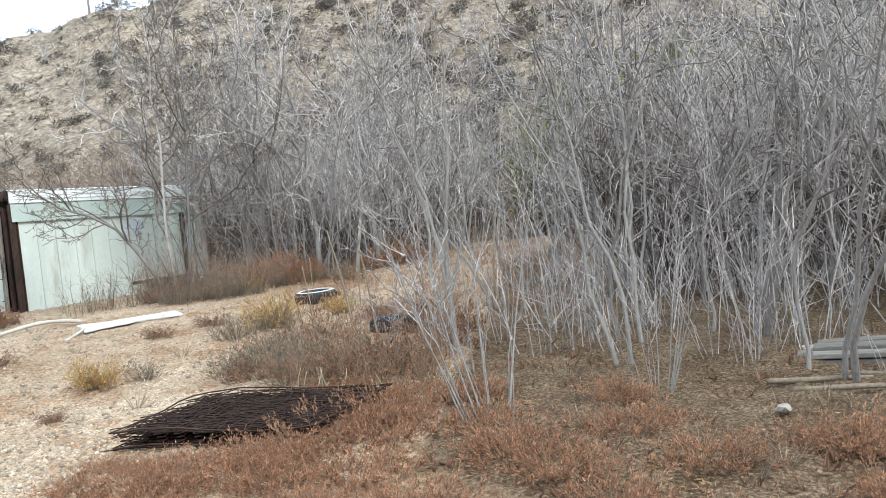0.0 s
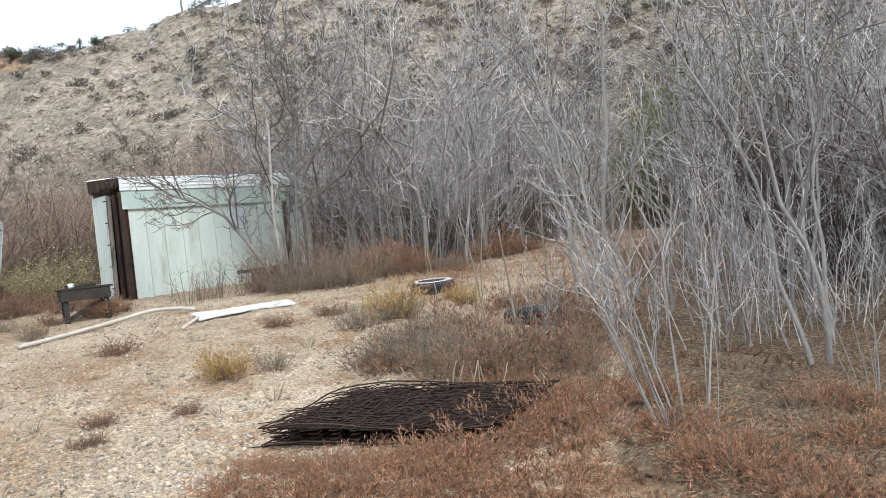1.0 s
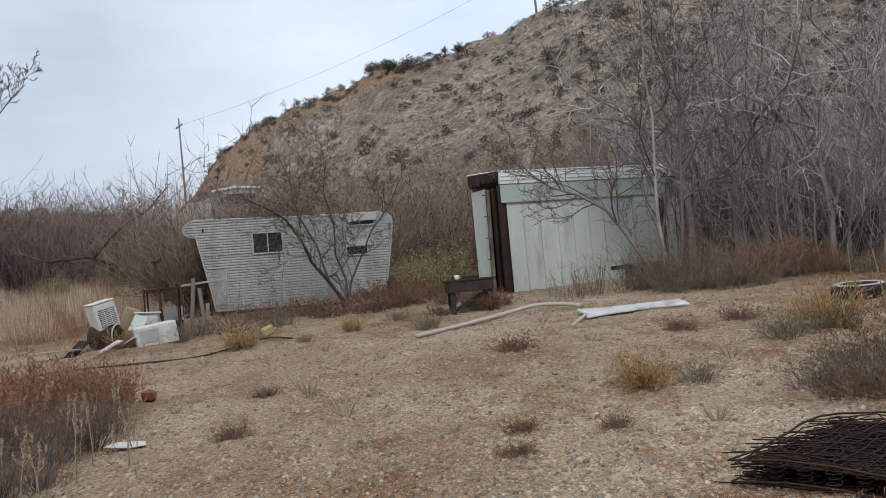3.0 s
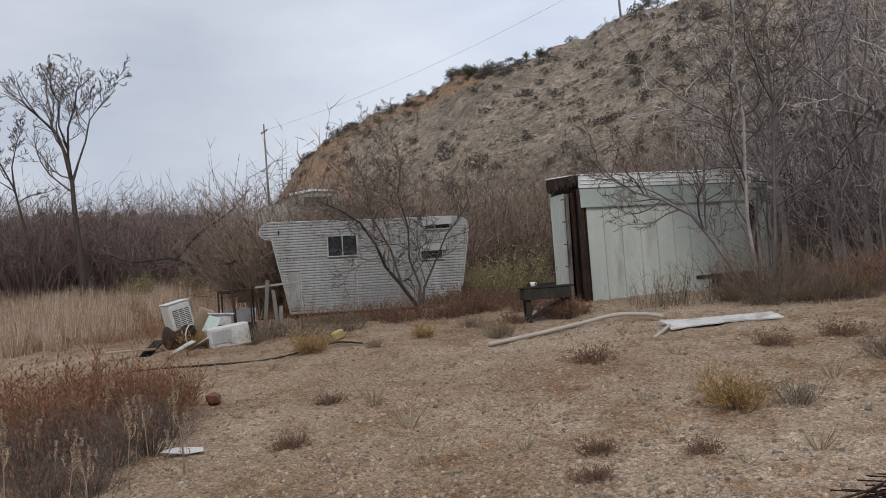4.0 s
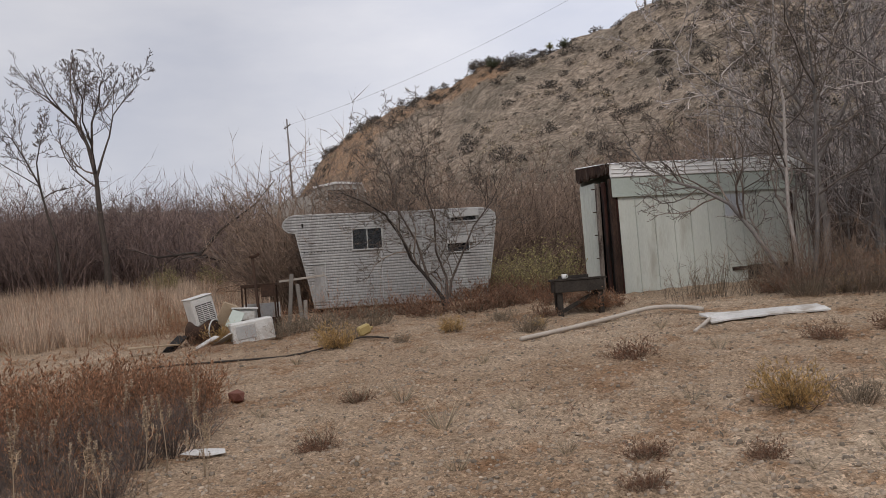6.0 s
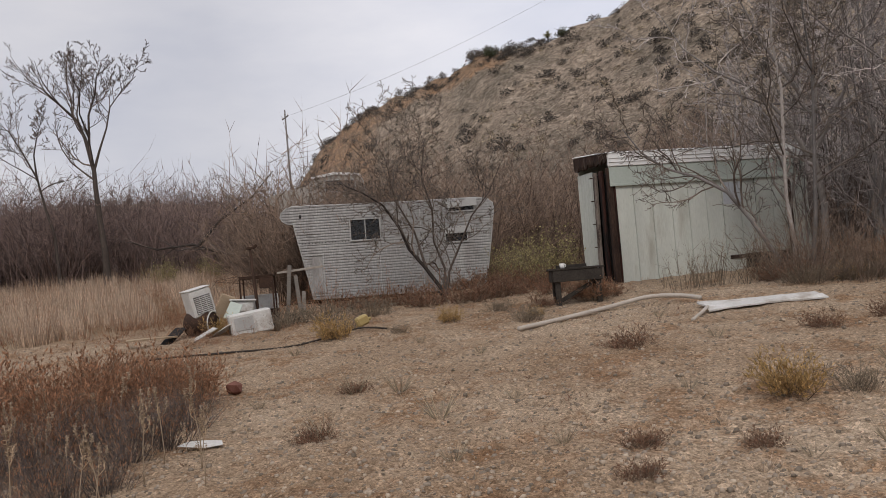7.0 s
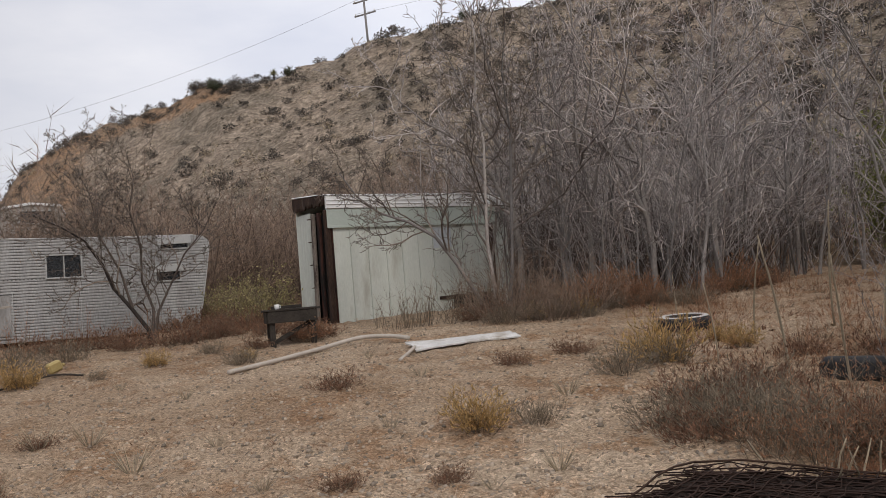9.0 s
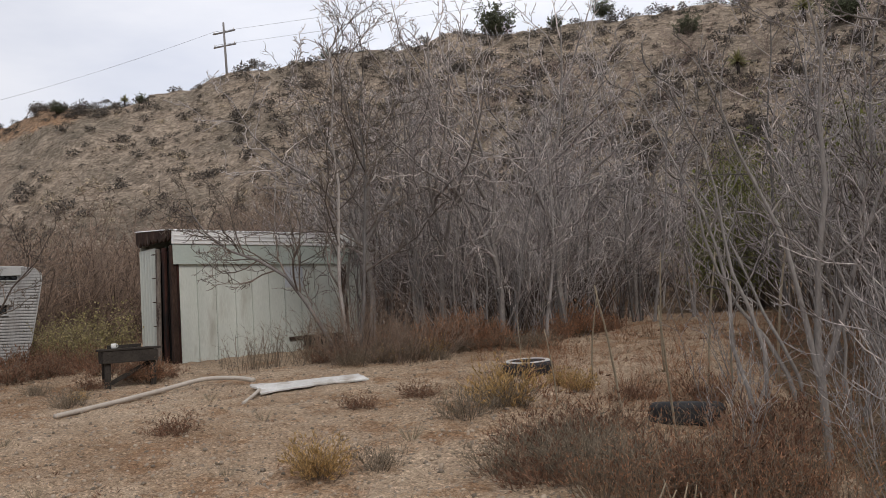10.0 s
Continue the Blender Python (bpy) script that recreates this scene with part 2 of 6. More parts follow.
def ground_material():
    m, n, l, b = material("desert ground", 0.95)
    tc = n.new("ShaderNodeTexCoord")
    v = tc.outputs["Object"]

    def amount(key):
        a = n.new("ShaderNodeAttribute")
        a.attribute_name = key
        return a.outputs["Fac"]

    wide, mid, fine = noise_node(n, l, v, 0.35, 6, 0.65), noise_node(n, l, v, 2.6, 6, 0.7), noise_node(n, l, v, 38, 4, 0.7)
    cell = n.new("ShaderNodeTexVoronoi")
    cell.inputs["Scale"].default_value = 46
    l.new(v, cell.inputs["Vector"])
    grit = n.new("ShaderNodeTexVoronoi")
    grit.inputs["Scale"].default_value = 115
    l.new(v, grit.inputs["Vector"])
    gravel = ramp_node(n, l, mid, ((0.3, (0.258, 0.17, 0.105)), (0.52, (0.41, 0.297, 0.20)), (0.72, (0.55, 0.433, 0.316))))
    gravel = mix_node(n, l, gravel, ramp_node(n, l, wide, ((0.36, (0.325, 0.215, 0.131)), (0.64, (0.59, 0.47, 0.348)))), 0.6)
    def lot(node):
        """One even random value for each cell."""
        cut = n.new("ShaderNodeSeparateColor")
        l.new(node.outputs["Color"], cut.inputs["Color"])
        return cut.outputs["Red"]

    stones = ramp_node(n, l, lot(cell), ((0.0, (0.42, 0.39, 0.36)), (0.3, (0.85, 0.84, 0.82)), (0.8, (1.1, 1.1, 1.1)), (1.0, (1.55, 1.55, 1.55))))
    gravel = mix_node(n, l, gravel, stones, 0.75, "MULTIPLY")
    gravel = mix_node(n, l, gravel, ramp_node(n, l, lot(grit), ((0.0, (0.6, 0.57, 0.53)), (1.0, (1.38, 1.38, 1.38)))), 0.8, "MULTIPLY")
    weeds = ramp_node(n, l, noise_node(n, l, v, 1.1, 9, 0.78), ((0.5, (0, 0, 0)), (0.6, (0.85, 0.85, 0.85))))
    gravel = mix_node(n, l, gravel, mix_node(n, l, gravel, (0.70, 0.555, 0.44), 1.0, "MULTIPLY"), weeds)
    # dead leaf ground, its tones also lowered for the shade under the brush
    leaf = ramp_node(n, l, fine, ((0.36, (0.055, 0.037, 0.023)), (0.5, (0.14, 0.097, 0.06)), (0.64, (0.30, 0.233, 0.155))))
    leaf = mix_node(n, l, leaf, ramp_node(n, l, mid, ((0.35, (0.7, 0.62, 0.55)), (0.65, (1.15, 1.1, 1.05)))), 1.0, "MULTIPLY")
    hill = ramp_node(n, l, noise_node(n, l, v, 0.9, 12, 0.78), ((0.34, (0.125, 0.10, 0.079)), (0.44, (0.255, 0.211, 0.17)), (0.56, (0.355, 0.297, 0.243)), (0.68, (0.45, 0.386, 0.322))))
    hill = mix_node(n, l, hill, ramp_node(n, l, noise_node(n, l, v, 0.12, 4, 0.6), ((0.4, (0.74, 0.74, 0.7)), (0.6, (1.1, 1.06, 1.0)))), 1.0, "MULTIPLY")
    rock = n.new("ShaderNodeTexVoronoi")
    rock.inputs["Scale"].default_value = 5.2
    l.new(v, rock.inputs["Vector"])
    hill = mix_node(n, l, hill, ramp_node(n, l, lot(rock), ((0.0, (0.55, 0.53, 0.5)), (0.55, (0.95, 0.95, 0.95)), (1.0, (1.45, 1.43, 1.4)))), 0.85, "MULTIPLY")
    rusty = ramp_node(n, l, noise_node(n, l, v, 0.3, 7, 0.7), ((0.38, (0.27, 0.20, 0.14)), (0.66, (0.37, 0.22, 0.125))))
    rusty = mix_node(n, l, rusty, ramp_node(n, l, lot(rock), ((0.0, (0.5, 0.5, 0.5)), (0.5, (0.95, 0.95, 0.95)), (1.0, (1.5, 1.48, 1.45)))), 0.9, "MULTIPLY")
    dry = ramp_node(n, l, mid, ((0.3, (0.27, 0.185, 0.11)), (0.7, (0.44, 0.335, 0.22))))

    def edge(key, low=0.35, high=0.65):
        s = n.new("ShaderNodeMath")
        s.operation = "ADD"
        l.new(amount(key), s.inputs[0])
        w = n.new("ShaderNodeMath")
        w.operation, w.inputs[1].default_value = "MULTIPLY_ADD", 0.9
        w.inputs[2].default_value = -0.45
        l.new(mid, w.inputs[0])
        l.new(w.outputs[0], s.inputs[1])
        return ramp_node(n, l, s.outputs[0], ((low, (0, 0, 0)), (high, (1, 1, 1))))

    colour = mix_node(n, l, gravel, leaf, edge("litter"))
    colour = mix_node(n, l, colour, dry, edge("field"))
    colour = mix_node(n, l, colour, hill, edge("hill", 0.1, 0.5))
    colour = mix_node(n, l, colour, rusty, edge("orange"))
    l.new(colour, b.inputs["Base Color"])
    def weigh(value, by, plus):
        k = n.new("ShaderNodeMath")
        k.operation, k.inputs[1].default_value = "MULTIPLY_ADD", by
        l.new(value, k.inputs[0])
        if plus is not None:
            l.new(plus, k.inputs[2])
        return k.outputs[0]

    height = weigh(lot(cell), 0.5, weigh(lot(grit), 0.3, weigh(noise_node(n, l, v, 9, 6, 0.75), 1.2, weigh(fine, 0.5, None))))
    bump_node(n, l, b, height, 0.95, 0.036)
    return m


GROUND = ground_material()

# hub of the polar plan, and the lie of the land
HUB = (-3.29, 1.245)


def lerp_table(table, a):
    if a <= table[0][0]:
        return table[0][1]
    for (a0, v0), (a1, v1) in zip(table, table[1:]):
        if a <= a1:
            return v0 + (v1 - v0) * (a - a0) / (a1 - a0)
    return table[-1][1]


def smooth(a, b, v):
    u = min(1.0, max(0.0, (v - a) / (b - a)))
    return u * u * (3 - 2 * u)


# bearing (degrees to the left of +y): elevation of the crest seen from the hub
CREST = ((-70, 4), (-30, 10), (0, 17.5), (20, 19.2), (30, 19.1), (38.4, 18.9), (45.5, 18.2), (51.2, 17.5), (53.1, 16.7), (55.8, 15.9),
         (58.9, 15.3), (62, 14.9), (64.4, 14.5), (66.5, 13.7), (69.2, 12.9), (72.5, 11.6), (75.7, 9.4), (77.3, 7.2), (79.5, 3.0), (82, 0.6), (84, 0))
TOE = ((-70, 60), (0, 26), (30, 27), (45, 30), (63, 40), (77, 62), (90, 90))
TOP = ((-70, 120), (0, 62), (30, 66), (45, 71), (63, 80), (77, 105), (90, 130))


def bearing(x, y):
    return math.degrees(math.atan2(-(x - HUB[0]), y - HUB[1]))


def at(az, r):
    """The plan's x and y at a bearing and a distance from the hub."""
    return HUB[0] - r * math.sin(math.radians(az)), HUB[1] + r * math.cos(math.radians(az))


def lie(x, y):
    """Height of the ground without its small relief, and how far up the hill it is (0 to 1)."""
    dx, dy = x - HUB[0], y - HUB[1]
    r, az = math.hypot(dx, dy), bearing(x, y)
    s = (dy - dx) * 0.70711
    if s < 0:
        z = max(-2.5, 0.03 * s)
    elif s < 28:
        z = 0.092 * s - 0.0012 * s * s
    else:
        z = 1.635 + 0.0248 * min(s - 28, 200)
    # the field on the left climbs a little towards its far edge
    z += 0.045 * max(0.0, min(r, 90) - 20) * smooth(76, 86, az) * (1 - smooth(120, 150, az))
    up = 0.0
    if -70 < az < 84:
        toe, top, el = lerp_table(TOE, az), lerp_table(TOP, az), lerp_table(CREST, az)
        if r > toe and el > 0:
            u = min(1.0, (r - toe) / (top - toe))
            rise = max(0.0, 1.5 + top * math.tan(math.radians(el)) - z)
            edge = smooth(84, 78.5, az) * smooth(-70, -40, az)
            up = u
            z += rise * (0.3 * u * u + 0.7 * u) * edge
            if r > top:
                z -= 0.05 * min(r - top, 150) * edge
    # low far ridges
    if r > 170 and az > 60 or r > 170 and az < -60:
        z += (0.085 + 0.006 * math.sin(az * 0.23)) * 330 * smooth(170, 360, r)
    return z, up


def relief(x, y, up):
    z = 0.05 * noise.noise((x * 0.6, y * 0.6, 0.0)) + 0.03 * noise.noise((x * 2.3, y * 2.3, 5.0)) + 0.032 * noise.noise((x * 5.5, y * 5.5, 9.0)) + 0.02 * noise.noise((x * 12, y * 12, 2.0))
    if up > 0:
        a = min(1.0, up * 5)
        gully = abs(noise.noise((x * 0.055 + y * 0.03, y * 0.055 - x * 0.03, 2.0)))
        z += a * (1.4 * (gully - 0.2) + 0.55 * noise.noise((x * 0.3, y * 0.3, 3.0)) + 0.35 * noise.noise((x * 0.85, y * 0.85, 4.0)) + 0.15 * noise.noise((x * 2.1, y * 2.1, 4.0)))
    return z


def ground_z(x, y):
    z, up = lie(x, y)
    return z + relief(x, y, up)


def on(az, r, lift=0.0):
    x, y = at(az, r)
    return x, y, ground_z(x, y) + lift


# ---- mesh tools ----
class Geo:
    """Vertices and triangles gathered for one mesh."""

    def __init__(self):
        self.v, self.f = [], []

    def tube(self, pts, radii, sides=4, cap=True):
        base, n = len(self.v), len(pts)
        prev = None
        for k in range(n):
            d = (pts[min(k + 1, n - 1)] - pts[max(k - 1, 0)]).normalized()
            side = prev - d * prev.dot(d) if prev is not None else d.orthogonal()
            if side.length < 1e-6:
                side = d.orthogonal()
            side.normalize()
            prev, other = side, d.cross(side)
            for s in range(sides):
                a = 2 * math.pi * s / sides
                self.v.append(pts[k] + (side * math.cos(a) + other * math.sin(a)) * radii[k])
        for k in range(n - 1):
            for s in range(sides):
                a, b = base + k * sides + s, base + k * sides + (s + 1) % sides
                self.f += [(a, b, b + sides), (a, b + sides, a + sides)]
        if cap:
            for s in range(1, sides - 1):
                self.f.append((base, base + s + 1, base + s))
                e = base + (n - 1) * sides
                self.f.append((e, e + s, e + s + 1))

    def leaf(self, p, d, side, length, width):
        i = len(self.v)
        self.v += [p, p + d * length * 0.5 + side * width * 0.5, p + d * length, p + d * length * 0.5 - side * width * 0.5]
        self.f += [(i, i + 1, i + 2), (i, i + 2, i + 3)]

    def arrays(self):
        return np.array([tuple(p) for p in self.v], np.float32).reshape(-1, 3), np.array(self.f, np.int32).reshape(-1, 3)


def mesh_of(name, v, f, mat, flat=True):
    me = bpy.data.meshes.new(name)
    me.vertices.add(len(v))
    me.vertices.foreach_set("co", np.ascontiguousarray(v, np.float32).ravel())
    me.loops.add(3 * len(f))
    me.loops.foreach_set("vertex_index", np.ascontiguousarray(f, np.int32).ravel())
    me.polygons.add(len(f))
    me.polygons.foreach_set("loop_start", np.arange(len(f), dtype=np.int32) * 3)
    me.update(calc_edges=True)
    me.materials.append(mat)
    if not flat:
        me.shade_smooth()
    return me


def thing(name, m, label, category, group=""):
    ob = new(name)
    ob.empty_display_size = 0.2
    ob.matrix_world = m
    return tagged(ob, label, category, group)


def part(name, geo, mat, parent, label="", flat=True):
    """Links a Geo or a bmesh as one mesh object under a thing or a part."""
    if isinstance(geo, Geo):
        me = mesh_of(name, *geo.arrays(), mat, flat)
    else:
        me = bpy.data.meshes.new(name)
        geo.to_mesh(me)
        geo.free()
        me.materials.append(mat)
        if not flat:
            me.shade_smooth()
    ob = new(name, me)
    ob.parent = parent
    return tagged(ob, label)


def box(x0, x1, y0, y1, z0, z1, bevel=0.006, wobble=0.0, rng=None):
    bm = bmesh.new()
    bmesh.ops.create_cube(bm, size=1)
    for v in bm.verts:
        v.co = Vector((x0 + (v.co.x + 0.5) * (x1 - x0), y0 + (v.co.y + 0.5) * (y1 - y0), z0 + (v.co.z + 0.5) * (z1 - z0)))
        if wobble and rng:
            v.co += Vector((rng.uniform(-1, 1), rng.uniform(-1, 1), rng.uniform(-1, 1))) * wobble
    if bevel:
        bmesh.ops.bevel(bm, geom=bm.edges[:], offset=bevel, segments=1, affect="EDGES")
    return bm


def beam(p, q, w, h, bevel=0.004, twist=0.0):
    """A squared timber from p to q."""
    p, q = Vector(p), Vector(q)
    bm = box(-w / 2, w / 2, -h / 2, h / 2, 0, (q - p).length, bevel)
    turn = (q - p).to_track_quat("Z", "Y").to_matrix().to_4x4()
    bm.transform(Matrix.Translation(p) @ turn @ Matrix.Rotation(twist, 4, "Z"))
    return bm


def prism(outline, y0, y1):
    """A closed outline in x and z drawn out along y."""
    bm = bmesh.new()
    front = [bm.verts.new((x, y0, z)) for x, z in outline]
    back = [bm.verts.new((x, y1, z)) for x, z in outline]
    bm.faces.new(front)
    bm.faces.new(back[::-1])
    for k in range(len(outline)):
        j = (k + 1) % len(outline)
        bm.faces.new((front[j], front[k], back[k], back[j]))
    bmesh.ops.recalc_face_normals(bm, faces=bm.faces[:])
    return bm


def rod(p, q, r0, r1=None, sides=8):
    g = Geo()
    p, q = Vector(p), Vector(q)
    g.tube([p, (p + q) / 2, q], [r0, (r0 + (r1 or r0)) / 2, r1 or r0], sides)
    return g


def scatter(name, protos, places, mat, label, category, parent=None):
    """One mesh of many small things: protos are arrays, places rows of x, y, z, turn, scale, tall, lean."""
    vs, fs, base = [], [], 0
    for k, (x, y, z, turn, scale, tall, lean) in enumerate(places):
        v, f = protos[k % len(protos)]
        c, s = math.cos(turn), math.sin(turn)
        w = v * (scale, scale, scale * tall)
        w = np.stack([w[:, 0] * c - w[:, 1] * s + lean * w[:, 2], w[:, 0] * s + w[:, 1] * c, w[:, 2]], 1) + (x, y, z)
        vs.append(w)
        fs.append(f + base)
        base += len(v)
    ob = new(name, mesh_of(name, np.concatenate(vs), np.concatenate(fs), mat))
    return tagged(ob, label, category, kind="stuff")


# ---- plants ----
def spike(geo, p, q, r):
    """A thin twig that tapers to its tip."""
    d = (q - p).normalized()
    a = d.orthogonal().normalized() * r
    b = d.cross(a)
    i = len(geo.v)
    geo.v += [p + a, p - a * 0.5 + b * 0.87, p - a * 0.5 - b * 0.87, q]
    geo.f += [(i, i + 1, i + 3), (i + 1, i + 2, i + 3), (i + 2, i, i + 3)]


def wander(rng, p, d, length, bends, crook, rise):
    """A crooked line of points from p."""
    pts, step = [p.copy()], length / bends
    for _ in range(bends):
        d = (d + Vector((rng.uniform(-1, 1), rng.uniform(-1, 1), rng.uniform(-1, 1))) * crook + Vector((0, 0, rise))).normalized()
        pts.append(pts[-1] + d * step)
    return pts


def fork(rng, geo, pts, r0, levels, spread, crook, rise, count, ratio, low=0.3, twig=0.004):
    """Branches along a line of points, and theirs in turn."""
    n = len(pts) - 1
    length = sum((b - a).length for a, b in zip(pts, pts[1:]))
    for c in range(count[0]):
        u = low + (1 - low) * (c + rng.random()) / count[0]
        k = min(int(u * n), n - 1)
        p = pts[k].lerp(pts[k + 1], u * n - k)
        d = (pts[k + 1] - pts[k]).normalized()
        a = d.orthogonal()
        a.rotate(Matrix.Rotation(rng.uniform(0, 6.283), 3, d))
        way = (d + a * rng.uniform(0.6, 1.3) * spread).normalized()
        here = r0 * (1 - 0.7 * u)
        ln = length * ratio * rng.uniform(0.55, 1.15) * (1.15 - 0.45 * u)
        r = max(twig, here * rng.uniform(0.5, 0.75))
        if levels == 1:
            sub = wander(rng, p, way, ln * 0.85, 3, crook * 1.2, rise)
            geo.tube(sub[:3], [r, r * 0.9, r * 0.75], 3, cap=False)
            spike(geo, sub[2], sub[3], r * 0.75)
            continue
        bends = 5 if levels > 2 else 3
        sub = wander(rng, p, way, ln, bends, crook, rise)
        geo.tube(sub, [max(twig * 0.8, r * (1 - 0.7 * j / bends)) for j in range(bends + 1)], 4 if levels > 2 else 3, cap=False)
        fork(rng, geo, sub, r, levels - 1, spread, crook, rise, count[1:], ratio * 1.08, 0.2, twig)


def bare_tree(name, seed, trunks, levels, count, spread, crook, rise, ratio, bark, twigs, label, low=0.3, twig=0.005, category="tree", group=""):
    """A leafless tree: trunks are rows of a line of points and the radius at the foot."""
    rng = random.Random(seed)
    tree = thing(name, Matrix(), label, category, group)
    crown = Geo()
    for pts, r in trunks:
        n = len(pts) - 1
        stem = Geo()
        stem.tube(pts, [r * (1.25 if k == 0 else 1 - 0.8 * k / n) for k in range(n + 1)], 6, cap=False)
        fork(rng, crown, pts, r, levels, spread, crook, rise, count, ratio, low, twig)
        part("trunk" if category == "tree" else "stalk", stem, bark, tree, flat=False)
    part("crown", crown, twigs, tree, "bare crooked branches and twigs")
    return tree


def stems_from(rng, number, height, spread, crook=0.14):
    """Trunks that rise together from one foot."""
    out = []
    for k in range(number):
        a = rng.uniform(0, 6.283)
        foot = Vector((math.cos(a), math.sin(a), 0)) * rng.uniform(0.05, 0.35 if number > 1 else 0.06) - Vector((0, 0, 0.15))
        d = Vector((math.cos(a) * spread * rng.random(), math.sin(a) * spread * rng.random(), 1)).normalized()
        h = height * rng.uniform(0.65, 1.05)
        out.append((wander(rng, foot, d, h, 9, crook, 0.07), h * rng.uniform(0.0048, 0.0075)))
    return out


def shrub_geo(seed, width, height, stems, leaves, leaf_size, fine=3, droop=0.0, lean=1.0, top_only=0.35, thin=1.0, single_leaf=False, sliver=0.0):
    """Stems that fan out from a foot, side twigs, and small leaves along their upper parts."""
    rng = random.Random(seed)
    g, f = Geo(), Geo()
    tips = []
    for _ in range(stems):
        a, t = rng.uniform(0, 6.283), rng.random() ** 0.5
        d = Vector((math.cos(a) * t * lean * width / height, math.sin(a) * t * lean * width / height, 1)).normalized()
        foot = Vector((math.cos(a), math.sin(a), 0)) * width * rng.uniform(0.05, 0.5) * t - Vector((0, 0, 0.03))
        ln = height * rng.uniform(0.45, 1.05) * (1.1 - 0.3 * t)
        pts = wander(rng, foot, d, ln, 3, 0.22, 0.03 - droop)
        r = rng.uniform(0.0018, 0.0036) * (0.6 + 0.5 * height) * thin
        g.tube(pts[:3], [r, r * 0.85, r * 0.6], 3, cap=False)
        spike(g, pts[2], pts[3], r * 0.6)
        for _ in range(fine):
            u = rng.uniform(0.2, 0.95)
            k = min(int(u * 3), 2)
            p = pts[k].lerp(pts[k + 1], u * 3 - k)
            e = (pts[k + 1] - pts[k]).normalized()
            o = e.orthogonal()
            o.rotate(Matrix.Rotation(rng.uniform(0, 6.283), 3, e))
            q = p + (e + o * rng.uniform(0.5, 1.2)).normalized() * ln * rng.uniform(0.14, 0.4)
            spike(g, p, q, r * 0.55)
            tips.append((p, q))
        tips.append(pts[int(len(pts) * top_only):])
    for _ in range(leaves):
        line = rng.choice(tips)
        k = rng.randrange(len(line) - 1)
        p = line[k].lerp(line[k + 1], rng.random())
        d = Vector((rng.uniform(-1, 1), rng.uniform(-1, 1), rng.uniform(-0.5, 1))).normalized()
        if sliver:
            d = (d * 0.7 + (line[k + 1] - line[k]).normalized() + Vector((0, 0, 0.3))).normalized()
        s = d.orthogonal()
        s.rotate(Matrix.Rotation(rng.uniform(0, 6.283), 3, d))
        z = leaf_size * rng.uniform(0.5, 1.5)
        if sliver:
            i = len(f.v)
            f.v += [p - s * z * sliver, p + s * z * sliver, p + d * z]
            f.f.append((i, i + 1, i + 2))
        elif single_leaf:
            i = len(f.v)
            f.v += [p - s * z * 0.4, p + s * z * 0.4, p + d * z]
            f.f.append((i, i + 1, i + 2))
        else:
            f.leaf(p + d * z * 0.3, d, s, z, z * 0.55)
    return g, f


def shrub(seed, width, height, stems, leaves, leaf_size, stem_mat, leaf_mat, label, fine=3, name="bush", group="", **more):
    g, f = shrub_geo(seed, width, height, stems, leaves, leaf_size, fine, **more)
    ob = thing(name, Matrix(), label, "bush", group)
    part("twig_mass", g, stem_mat, ob)
    if leaves:
        part("foliage", f, leaf_mat, ob)
    return ob


def dome(seed, leaves, size, high=0.75):
    """A rounded clump of small leaves with a few stems, as arrays."""
    rng = random.Random(seed)
    g = Geo()
    lobes = [(Vector((rng.uniform(-0.45, 0.45), rng.uniform(-0.45, 0.45), rng.uniform(0.15, 0.4))), rng.uniform(0.3, 0.55)) for _ in range(7)]
    for _ in range(leaves):
        c, r = rng.choice(lobes)
        d = Vector((rng.gauss(0, 1), rng.gauss(0, 1), rng.gauss(0, 1))).normalized()
        p = c + d * r * rng.uniform(0.35, 1.0)
        p.z = abs(p.z) * high / 0.75
        e = (d + Vector((rng.uniform(-1, 1), rng.uniform(-1, 1), rng.uniform(-0.2, 1))) * 0.8).normalized()
        s = e.orthogonal()
        s.rotate(Matrix.Rotation(rng.uniform(0, 6.283), 3, e))
        z = size * rng.uniform(0.6, 1.5)
        i = len(g.v)
        g.v += [p - s * z * 0.3, p + s * z * 0.3, p + e * z]
        g.f.append((i, i + 1, i + 2))
    return g.arrays()


def put(ob, az, r, scale=1.0, turn=0.0, tall=1.0, sink=0.0):
    x, y, z = on(az, r)
    ob.matrix_world = Matrix.Translation((x, y, z - sink)) @ Matrix.Rotation(turn, 4, "Z") @ Matrix.Diagonal((scale, scale, scale * tall, 1))
    return ob


def copy_at(ob, x, y, scale=1.0, turn=0.0, tall=1.0):
    c = copy_thing(ob, Matrix())
    c.matrix_basis = Matrix.Translation((x, y, ground_z(x, y))) @ Matrix.Rotation(turn, 4, "Z") @ Matrix.Diagonal((scale, scale, scale * tall, 1))
    return c


